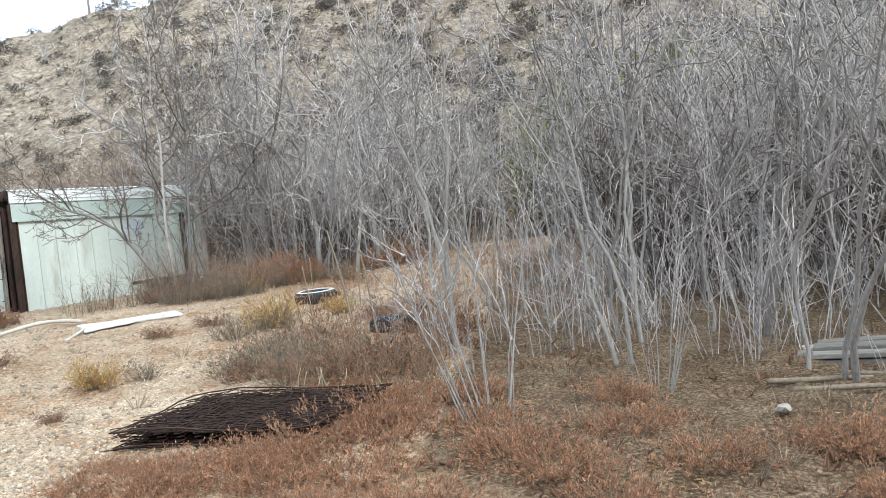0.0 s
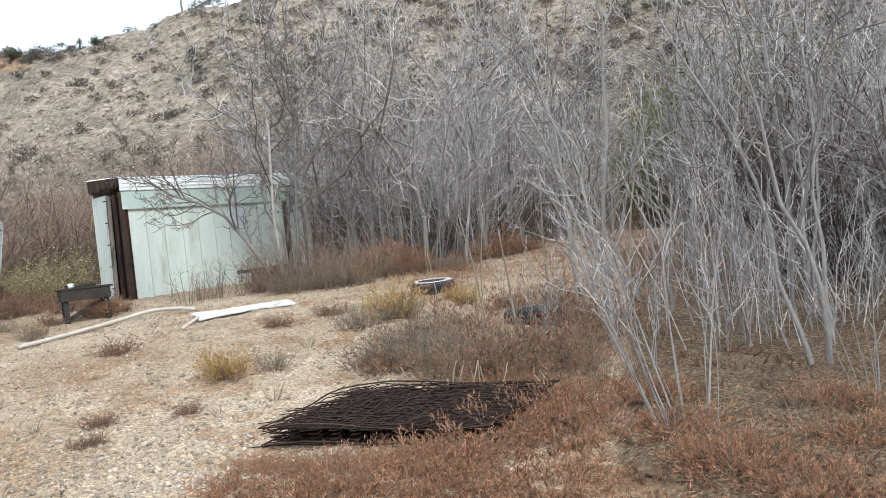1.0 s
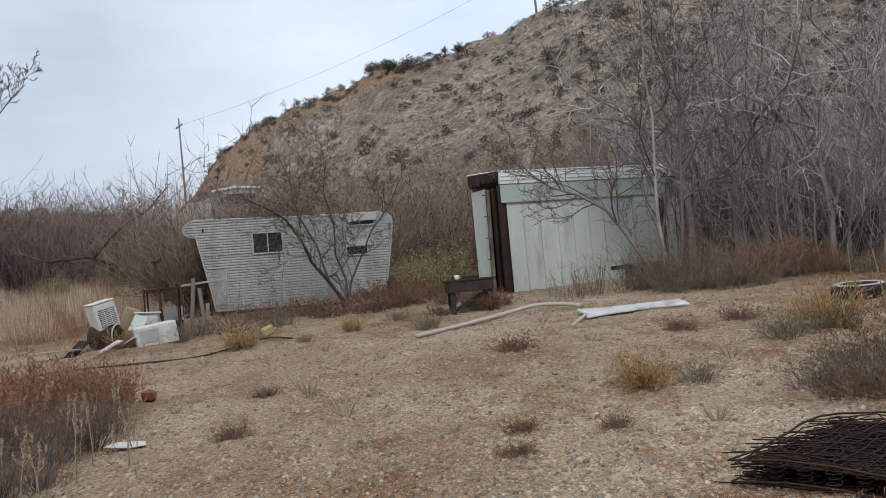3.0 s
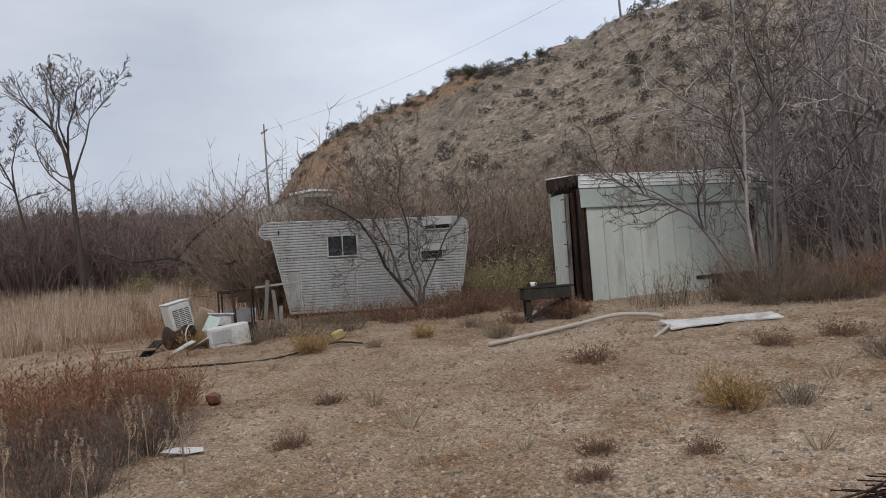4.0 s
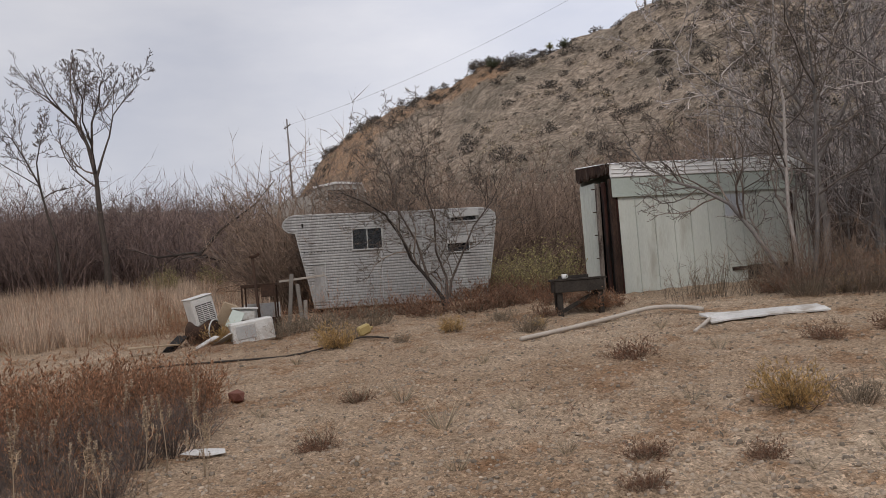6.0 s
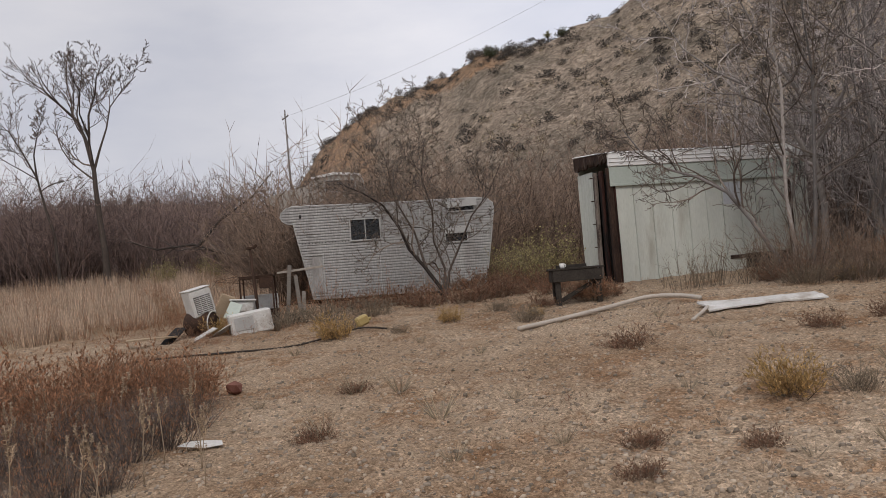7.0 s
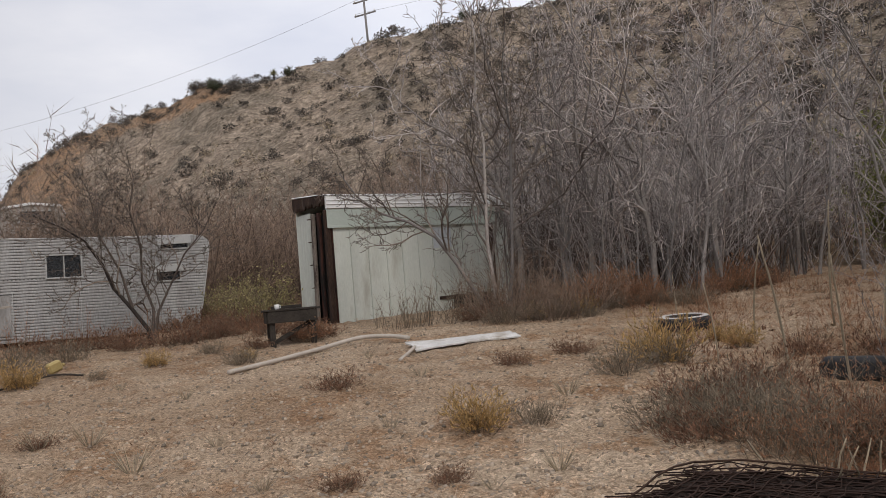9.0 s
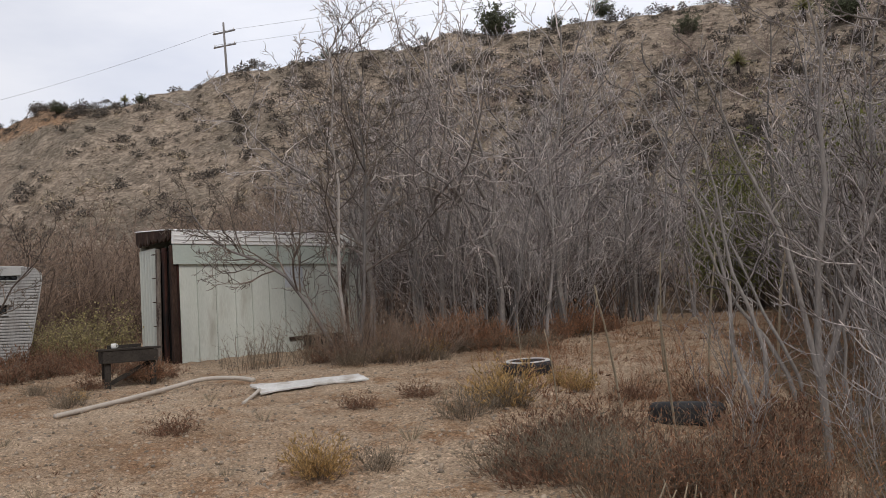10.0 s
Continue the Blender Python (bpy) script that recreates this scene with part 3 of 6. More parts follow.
# ---- ground ----
def build_ground():
    bearings = [a * 0.5 for a in range(-90, 210)] + [105 + k * 5 for k in range(0, 42)]
    radii = [0.0]
    r = 0.8
    while r < 2500:
        radii.append(r)
        r *= 1.014 if 3 < r < 15 else 1.032 if r < 130 else 1.14
    v, marks = [], []
    for r in radii:
        for a in bearings:
            x, y = at(a, r)
            z, up = lie(x, y)
            v.append((x, y, z + relief(x, y, up)))
            b = a if a < 180 else a - 360
            shade_line = lerp_table(((-40, 2.5), (4, 3.2), (12, 5.5), (17, 9.0), (22, 16), (28, 17), (34, 13.5), (44, 14.5), (52, 20), (60, 24)), b)
            litter = smooth(shade_line - 0.8, shade_line + 1.0, r) * (1 - smooth(58, 70, b)) if b > -60 else 0.6
            open_patch = smooth(16, 20, b) * (1 - smooth(27, 32, b)) * smooth(13.5, 16, r) * (1 - smooth(20, 22, r))
            litter = max(0.0, litter - open_patch)
            marks.append((litter if up <= 0.02 else 0.4 * (1 - up), max(smooth(0.02, 0.2, up), smooth(60, 150, r)), smooth(78, 83, b) * smooth(14, 20, r) * (1 - smooth(45, 70, r)), smooth(69.5, 75, b) * smooth(0.2, 0.45, up) * (1 - smooth(0.9, 1, up)) + 0.75 * smooth(0.85, 0.93, up) * smooth(60, 64, b)))
    n = len(bearings)
    f = []
    for k in range(len(radii) - 1):
        for s in range(n):
            a, b = k * n + s, k * n + (s + 1) % n
            f += [(a, a + n, b + n), (a, b + n, b)] if k else [(a, a + n, b + n)]
    me = mesh_of("ground", np.array(v, np.float32), np.array(f, np.int32)[:, ::-1], GROUND, flat=False)
    for k, key in enumerate(("litter", "hill", "field", "orange")):
        me.attributes.new(key, "FLOAT", "POINT").data.foreach_set("value", np.array([q[k] for q in marks], np.float32))
    return tagged(new("ground", me), "pale gravel yard rising to a dry scrub hill", "ground", kind="structure")


build_ground()


# ---- shed ----
def build_shed():
    rng = random.Random(11)
    x, y = at(56.35, 15.0)
    shed = thing("shed", pose(x, y, 1.0, 0, 0, 83), "pale mint shed with rotten dark corner posts and flat roof", "shed")
    width, deep, top = 3.72, 1.32, 1.82
    edges = [0.088, 0.42, 0.78, 1.16, 1.5, 1.86, 2.2, 2.56, 2.9, 3.24, 3.52]
    for a, b in zip(edges, edges[1:]):
        low = 0.02 if a < 2.3 else 0.44
        bm = box(a + 0.007, b - 0.007, 0.0, 0.02, low + rng.uniform(-0.02, 0.02), top, 0.005)
        panel = part("panel", bm, MINT, shed)
        panel.rotation_euler = (radians(rng.uniform(-0.5, 0.5)), 0, 0)
        part("batten", box(b - 0.004, b + 0.004, -0.014, 0.012, low + 0.02, top - 0.01, 0.002), MINT, shed)
    part("fascia", box(-0.02, width + 0.02, -0.035, 0.0, top - 0.01, 2.15, 0.006), MINT_BAND, shed, "pale green fascia board")
    part("fascia_batten", box(-0.02, width + 0.02, -0.045, -0.036, top - 0.015, top + 0.03, 0.003), MINT_BAND, shed)
    g = box(-0.03, width + 0.35, -0.055, 0.0, 2.154, 2.385, 0.01)
    part("roof_edge", g, WHITE_BAND, shed, "white metal roof edge")
    for z in (2.225, 2.295):
        part("edge_rib", box(-0.03, width + 0.35, -0.068, -0.056, z, z + 0.016, 0.004), WHITE_BAND, shed)
    # corner posts on the open corner
    part("corner_post", box(-0.05, 0.05, -0.02, 0.08, -0.15, 2.14, 0.012, 0.008, rng), ROTTEN, shed, "rotten black-brown corner post")
    part("corner_post", box(0.055, 0.092, -0.008, 0.06, -0.15, top - 0.02, 0.01, 0.006, rng), RED_WOOD, shed, "red-brown timber post")
    part("corner_post", beam((-0.03, 0.62, -0.15), (-0.03, 0.52, 2.12), 0.06, 0.10, 0.01), PEELING, shed, "grey post with peeling paint")
    part("corner_post", beam((-0.02, 0.33, -0.15), (-0.02, 0.30, 2.12), 0.05, 0.12, 0.01), RED_WOOD, shed, "red-brown timber post")
    for k in range(5):
        part("bracket", box(-0.075, -0.03, 0.60, 0.70, 0.35 + k * 0.42, 0.365 + k * 0.42, 0.002), RUST, shed, "rusty bracket")
    # ribbed end wall
    bm = bmesh.new()
    rows = []
    n = 36
    for k in range(n + 1):
        u = k / n
        v = 0.66 + u * (deep - 0.66)
        d = -0.012 * (0.5 + 0.5 * math.cos(u * 6 * 2 * math.pi)) ** 4
        rows.append((bm.verts.new((d, v, 0.05)), bm.verts.new((d, v, 2.16)), bm.verts.new((d + 0.012, v, 0.05)), bm.verts.new((d + 0.012, v, 2.16))))
    for p, q in zip(rows, rows[1:]):
        bm.faces.new((q[0], p[0], p[1], q[1]))
        bm.faces.new((p[2], q[2], q[3], p[3]))
        bm.faces.new((p[1], p[3], q[3], q[1]))
        bm.faces.new((p[0], q[0], q[2], p[2]))
    part("end_wall", bm, MINT, shed, "ribbed white metal wall sheet")
    # rotten head board with a ragged edge
    g = [(0.0, 2.42), (deep + 0.03, 2.5)]
    v = deep + 0.03
    while v > 0:
        g.append((v, 2.27 + rng.uniform(-0.06, 0.06)))
        v -= rng.uniform(0.02, 0.05)
    bm = prism([(a, z) for a, z in g], -0.055, -0.02)
    bm.transform(Matrix.Rotation(radians(90), 4, "Z") @ Matrix.Scale(-1, 4, (0, 1, 0)))
    bmesh.ops.recalc_face_normals(bm, faces=bm.faces[:])
    part("head_board", bm, ROTTEN, shed, "rotten ragged head board")
    # corrugated roof
    bm = bmesh.new()
    rows = []
    n = 150
    for k in range(n + 1):
        u = -0.06 + k / n * (width + 0.42)
        d = 0.014 * math.sin(k / n * 38 * 2 * math.pi)
        rows.append([bm.verts.new((u, v, 2.40 + d + h + 0.085 * v)) for v, h in ((-0.07, 0), (deep + 0.06, 0), (deep + 0.06, 0.006), (-0.07, 0.006))])
    for p, q in zip(rows, rows[1:]):
        for a, b in ((0, 1), (1, 2), (2, 3), (3, 0)):
            bm.faces.new((p[a], p[b], q[b], q[a]))
    bmesh.ops.recalc_face_normals(bm, faces=bm.faces[:])
    part("roof", bm, WHITE_BAND, shed, "corrugated white metal roof")
    part("back_wall", box(0.0, width + 0.3, deep - 0.03, deep, -0.1, 2.45, 0.005), MINT, shed)
    part("far_wall", box(width + 0.26, width + 0.3, 0.0, deep - 0.032, -0.1, 2.15, 0.005), MINT, shed)
    # added near-black sheet that makes the open corner look shaded inside
    part("corner_shade", box(0.16, 0.19, 0.10, deep - 0.04, -0.1, 2.1, 0), DARK, shed, "dark sheet for the shade inside the open corner")
    part("far_post", box(3.53, 3.66, -0.02, 0.08, -0.15, 2.14, 0.01, 0.006, rng), ROTTEN, shed, "dark end post")
    part("end_panel", box(3.664, width + 0.26, 0.0, 0.02, -0.05, top, 0.005), MINT, shed)
    part("patch", box(2.2, 2.62, -0.014, -0.002, 1.36, 1.76, 0.004), BLUE_PATCH, shed, "bluish grey patch board")
    part("sill", box(2.25, 3.5, -0.03, 0.05, 0.36, 0.43, 0.008), ROTTEN, shed, "rotten sill")
    # the gap's shade is a near-black sheet set behind the sill
    part("gap", box(2.2, 3.52, 0.06, 0.08, -0.1, 0.44, 0), DARK, shed, "dark sheet for the shade in the gap under the panels")
    # dark sheet added so the narrow panel joints show as deep, shaded grooves
    part("backing", box(0.12, 3.52, 0.03, 0.05, 0.46, top, 0), DARK, shed, "added dark sheet behind the panel joints")
    part("skirt", box(0.12, 2.25, 0.012, 0.04, -0.12, 0.05, 0.004), ROTTEN, shed)
    return shed


build_shed()


def build_bench():
    rng = random.Random(5)
    x, y, z = on(59.2, 12.9)
    ob = thing("workbench", pose(x, y, z, 0, 0, 66), "low blackened wooden workbench standing beside the shed", "bench")
    w, d, h = 0.36, 0.30, 0.53
    for k in range(4):
        part("board", box(-w - 0.05, w + 0.05, -d + k * 0.152, -d + 0.147 + k * 0.152, h - 0.03, h, 0.004, 0.003, rng), BENCH_WOOD, ob)
    part("apron", box(-w, w, -d + 0.01, -d + 0.04, h - 0.20, h - 0.032, 0.004), BENCH_WOOD, ob)
    part("apron", box(-w, w, d - 0.04, d - 0.01, h - 0.20, h - 0.032, 0.004), BENCH_WOOD, ob)
    for sx in (-1, 1):
        part("apron", box(sx * w - 0.02, sx * w + 0.01, -d + 0.045, d - 0.045, h - 0.2, h - 0.034, 0.004), BENCH_WOOD, ob)
        for sy in (-1, 1):
            part("leg", box(sx * (w - 0.06) - 0.04, sx * (w - 0.06) + 0.04, sy * (d - 0.085) - 0.04, sy * (d - 0.085) + 0.04, -0.06, h - 0.034, 0.006), BENCH_WOOD, ob)
    part("brace", beam((-w + 0.1, -d + 0.12, 0.05), (w - 0.1, -d + 0.12, h - 0.22), 0.03, 0.06), BENCH_WOOD, ob)
    part("back_rail", box(-w + 0.1, w - 0.15, d - 0.06, d - 0.02, h + 0.002, h + 0.05, 0.004), BENCH_WOOD, ob)
    m = pose(x, y, z, 0, 0, 66) @ pose(-0.2, -0.1, h, 0, 0, 20)
    cup = thing("mug", m, "small white chipped mug standing on the workbench", "mug")
    bm = bmesh.new()
    prof = [(0.0, 0.0), (0.03, 0.0), (0.036, 0.02), (0.038, 0.075), (0.034, 0.075), (0.032, 0.015), (0, 0.012)]
    vs = [bm.verts.new((a, 0, b)) for a, b in prof]
    es = [bm.edges.new(e) for e in zip(vs, vs[1:])]
    bmesh.ops.spin(bm, geom=vs + es, cent=(0, 0, 0), axis=(0, 0, 1), angle=2 * math.pi, steps=16)
    bmesh.ops.remove_doubles(bm, verts=bm.verts[:], dist=1e-5)
    bmesh.ops.recalc_face_normals(bm, faces=bm.faces[:])
    part("cup", bm, PORCELAIN, cup, flat=False)
    g = Geo()
    g.tube([Vector((0.034 + 0.03 * math.sin(a), 0, 0.04 + 0.025 * math.cos(a))) for a in (0.1, 0.8, 1.57, 2.4, 3.0)], [0.006] * 5, 6)
    part("handle", g, PORCELAIN, cup)


build_bench()


# ---- camper trailers ----
def siding(outline, lo, hi, step, lip, y):
    """Overlapping horizontal strips that fill an outline."""
    bm = bmesh.new()

    def span(z):
        xs = []
        for (xa, za), (xb, zb) in zip(outline, outline[1:] + outline[:1]):
            if (za - z) * (zb - z) < 0:
                xs.append(xa + (xb - xa) * (z - za) / (zb - za))
        return (min(xs), max(xs)) if len(xs) > 1 else None

    z = lo
    while z < hi - 1e-4:
        t = min(z + step, hi)
        a, b = span(z + 1e-4), span(t - 1e-4)
        if a and b:
            k = 6
            for s in range(k):
                u0, u1 = s / k, (s + 1) / k
                p = [(a[0] + (a[1] - a[0]) * u0, z), (a[0] + (a[1] - a[0]) * u1, z), (b[0] + (b[1] - b[0]) * u1, t), (b[0] + (b[1] - b[0]) * u0, t)]
                q = [bm.verts.new((p[0][0], y - lip, p[0][1])), bm.verts.new((p[1][0], y - lip, p[1][1])), bm.verts.new((p[1][0], y - lip * 0.9, p[1][1] + step * 0.35)), bm.verts.new((p[0][0], y - lip * 0.9, p[0][1] + step * 0.35)), bm.verts.new((p[2][0], y, p[2][1])), bm.verts.new((p[3][0], y, p[3][1])), bm.verts.new((p[0][0], y, p[0][1])), bm.verts.new((p[1][0], y, p[1][1]))]
                bm.faces.new((q[0], q[1], q[2], q[3]))
                bm.faces.new((q[3], q[2], q[4], q[5]))
                bm.faces.new((q[6], q[7], q[1], q[0]))
        z = t
    return bm


def pane_set(ob, name, x0, x1, z0, z1, y, mullion=True, label="", behind=CURTAIN):
    w = part(name, box(x0, x1, y + 0.012, y + 0.018, z0, z1, 0), DARK, ob, label)
    for a, b, c, d in ((x0 - 0.03, x1 + 0.03, z1, z1 + 0.03), (x0 - 0.03, x1 + 0.03, z0 - 0.03, z0), (x0 - 0.03, x0, z0, z1), (x1, x1 + 0.03, z0, z1)):
        part("frame", box(a, b, y - 0.022, y + 0.01, c, d, 0.004), TRIM, w)
    mid = (x0 + x1) / 2
    if mullion:
        part("mullion", box(mid - 0.012, mid + 0.012, y - 0.016, y + 0.009, z0, z1, 0.003), TRIM, w)
        part("curtain", box(x0 + 0.02, mid - 0.11, y + 0.006, y + 0.0105, z0 + 0.01, z1 - 0.01, 0), behind, w)
        part("curtain", box(mid + 0.02, x1 - 0.04, y + 0.006, y + 0.0105, z0 + 0.01, z1 - 0.03, 0), behind, w)
        for a, b in ((x0, mid - 0.012), (mid + 0.012, x1)):
            part("pane", box(a, b, y - 0.004, y - 0.001, z0, z1, 0), GLASS, w)
    else:
        part("pane", box(x0, x1, y - 0.004, y - 0.001, z0, z1, 0), GLASS, w)
    return w


def build_trailer():
    x, y = at(72, 17.5)
    ob = thing("camper_trailer", pose(x, y, 1.1, 0, 0.8, 72), "old white camper trailer with ribbed metal siding and bulging nose", "trailer")
    z = -1.1
    outline = [(-1.52, 1.22), (2.06, 1.22), (2.16, 1.7), (2.26, 2.3), (2.34, 2.85), (2.33, 2.98), (2.22, 3.07), (2.0, 3.11), (0.3, 3.12), (-1.6, 3.16), (-1.85, 3.16), (-1.98, 3.12), (-2.07, 3.04), (-2.10, 2.95), (-2.06, 2.87), (-1.97, 2.81), (-1.84, 2.79), (-1.74, 2.3), (-1.62, 1.75)]
    outline = [(a, b + z) for a, b in outline]
    part("body", prism(outline, 0.006, 2.0), ALUMINIUM, ob, "chalky aluminium body", flat=True)
    part("siding", siding(outline, 1.222 + z, 3.155 + z, 0.056, 0.017, 0.004), ALUMINIUM, ob, "ribbed horizontal metal siding")
    g = Geo()
    loop = outline + outline[:1]
    g.tube([Vector((a, 0.0, b)) for a, b in loop], [0.014] * len(loop), 5, cap=False)
    part("edge_trim", g, TRIM, ob)
    pane_set(ob, "window", -0.66, -0.07, 2.39 + z, 2.80 + z, -0.014, label="two-pane window with a faded curtain")
    w = pane_set(ob, "window", 1.40, 1.92, 2.86 + z, 3.0 + z, -0.014, False, "narrow dark window under a visor")
    part("visor", beam((1.34, -0.09, 3.0 + z), (1.98, -0.09, 3.02 + z), 0.02, 0.16), TRIM, w)
    w = pane_set(ob, "window", 1.30, 1.74, 2.22 + z, 2.42 + z, -0.014, False, "dark broken window under a visor")
    part("visor", beam((1.24, -0.08, 2.45 + z), (1.82, -0.08, 2.46 + z), 0.02, 0.14), TRIM, w)
    door = part("hatch", box(-1.5, -1.3, -0.016, -0.009, 1.34 + z, 2.1 + z, 0.003), ALUMINIUM, ob)
    for a, b, c, d in ((-1.64, -1.24, 2.12, 2.135), (-1.272, -1.255, 1.3, 2.12), (-1.53, -1.27, 1.29, 1.305)):
        part("trim", box(a, b, -0.026, -0.012, c + z, d + z, 0.002), TRIM, door)
    for u in (-0.1, 0.78):
        part("seam", box(u, u + 0.012, -0.018, -0.01, 1.24 + z, (2.36 if u < 0 else 3.08) + z, 0.002), TRIM, ob)
    for k in range(15):
        u = -1.68 + k * 0.068
        part("rivet", box(u, u + 0.018, -0.02, -0.01, 2.37 + z, 2.388 + z, 0.003), DARK, ob)
    part("lamp", box(-1.70, -1.67, -0.05, -0.012, 2.9 + z, 2.98 + z, 0.006), DARK, ob, "small dark marker lamp")
    part("chassis", box(-1.45, 2.0, 0.12, 0.2, 1.10 + z, 1.21 + z, 0.006), RUST, ob, "rusty chassis rail")
    part("chassis", box(-1.45, 2.0, 1.75, 1.83, 1.10 + z, 1.21 + z, 0.006), RUST, ob, "rusty chassis rail")
    for u in (-1.2, 0.2, 1.6):
        for v in (0.1, 1.72):
            part("block", box(u, u + 0.38, v, v + 0.19, -0.15, 0.0, 0.008), PEELING, ob, "concrete block")
    g = Geo()
    for v in (0.5, 1.5):
        g.tube([Vector((-1.45, v, 0.06)), Vector((-2.3, 1.0, 0.04))], [0.035, 0.03], 6)
    part("tongue", g, RUST, ob)


build_trailer()


def build_far_trailer():
    x, y = at(76.4, 23.5)
    ob = thing("far_camper", pose(x, y, ground_z(x, y), 0, 2, 70), "white camper behind brush with a dark window", "trailer")
    ob.location.z -= 0.2
    out = [(-1.0, 0.35), (1.15, 0.35), (1.3, 3.1), (1.15, 3.36), (0.5, 3.4), (-0.1, 3.3), (-0.3, 3.1), (-0.9, 3.0), (-1.35, 2.86), (-1.4, 2.7), (-1.1, 2.55)]
    part("body", prism(out, 0.0, 2.0), DUSTY, ob)
    part("roof_edge", prism([(-0.15, 3.3), (0.5, 3.405), (1.2, 3.365), (1.2, 3.42), (0.5, 3.47), (-0.15, 3.36)], -0.04, 2.0), WHITE_BAND, ob, "white curved roof edge")
    pane_set(ob, "window", 0.25, 1.05, 2.94, 3.24, -0.01, False, "dark window")
    for u in (-0.7, 0.7):
        part("block", box(u, u + 0.3, 0.2, 0.5, -0.25, 0.349, 0.01), PEELING, ob)


build_far_trailer()


# ---- pipe, sheet, hose ----
def line_on_ground(rows, steps=8):
    """A smooth line through rows of bearing, distance and lift."""
    pts = [Vector(on(a, r, h)) for a, r, h in rows]
    out = []
    for k in range(len(pts) - 1):
        p0, p1, p2, p3 = pts[max(k - 1, 0)], pts[k], pts[k + 1], pts[min(k + 2, len(pts) - 1)]
        for s in range(steps):
            t = s / steps
            out.append(0.5 * (2 * p1 + (p2 - p0) * t + (2 * p0 - 5 * p1 + 4 * p2 - p3) * t * t + (3 * p1 - p0 - 3 * p2 + p3) * t ** 3))
    return out + [pts[-1]]


def single(name, geo, mat, label, category, flat=False):
    me = mesh_of(name, *geo.arrays(), mat, flat) if isinstance(geo, Geo) else None
    if me is None:
        me = bpy.data.meshes.new(name)
        geo.to_mesh(me)
        geo.free()
        me.materials.append(mat)
    return tagged(new(name, me), label, category)


g = Geo()
pts = line_on_ground(((63.3, 10.1, 0.03), (60.0, 10.7, 0.04), (57, 11.25, 0.05), (54.6, 11.55, 0.08), (52.6, 11.4, 0.09), (51.3, 11.1, 0.07)))
g.tube(pts, [0.03] * len(pts), 10)
single("pipe", g, PIPE, "long sun-bleached bent pipe lying on the gravel", "pipe")


def build_sheet():
    x, y = at(47.6, 10.75)
    bm = bmesh.new()
    rng = random.Random(3)
    nx, ny = 16, 6
    grid = {}
    for i in range(nx + 1):
        for j in range(ny + 1):
            u, v = (i / nx - 0.5) * 1.36, (j / ny - 0.5) * 0.52
            wav = 0.004 * math.sin(u * 9 + 2 * v) + 0.012 * noise.noise((u * 4, v * 4, 1.0)) + 0.03 * max(0.0, u - 0.15) - 0.05 * max(0.0, abs(u + 0.02) - 0.0) * (j == 0)
            if j in (0, ny):
                v += rng.uniform(-0.03, 0.03)
            if i in (0, nx):
                u += rng.uniform(-0.04, 0.04)
            grid[i, j] = bm.verts.new((u, v * (1 - 0.35 * i / nx), 0.045 + wav))
    for i in range(nx):
        for j in range(ny):
            bm.faces.new((grid[i, j], grid[i + 1, j], grid[i + 1, j + 1], grid[i, j + 1]))
    ext = bmesh.ops.extrude_face_region(bm, geom=bm.faces[:])
    for v in ext["geom"]:
        if isinstance(v, bmesh.types.BMVert):
            v.co.z -= 0.018
    bmesh.ops.recalc_face_normals(bm, faces=bm.faces[:])
    ob = single("wall_sheet", bm, SHEET, "bent dirty white wall sheet lying on gravel", "sheet")
    ob.matrix_world = pose(x, y, ground_z(x, y), 5, -1, 63)


build_sheet()
g = Geo()
pts = line_on_ground(((51.9, 9.75, 0.015), (51.3, 10.15, 0.03), (50.9, 10.45, 0.06)))
g.tube(pts, [0.022] * len(pts), 7)
single("stick", g, PIPE, "short pale stick propped on the white sheet", "stick")
g = Geo()
pts = line_on_ground(((92, 11.6, 0.012), (87.6, 11.55, 0.014), (83, 11.3, 0.02), (79, 11.3, 0.02), (76.2, 11.45, 0.03), (74, 11.75, 0.05), (72.2, 11.6, 0.015)))
g.tube(pts, [0.013] * len(pts), 7)
single("hose", g, HOSE, "black rubber hose lying across the gravel", "hose")


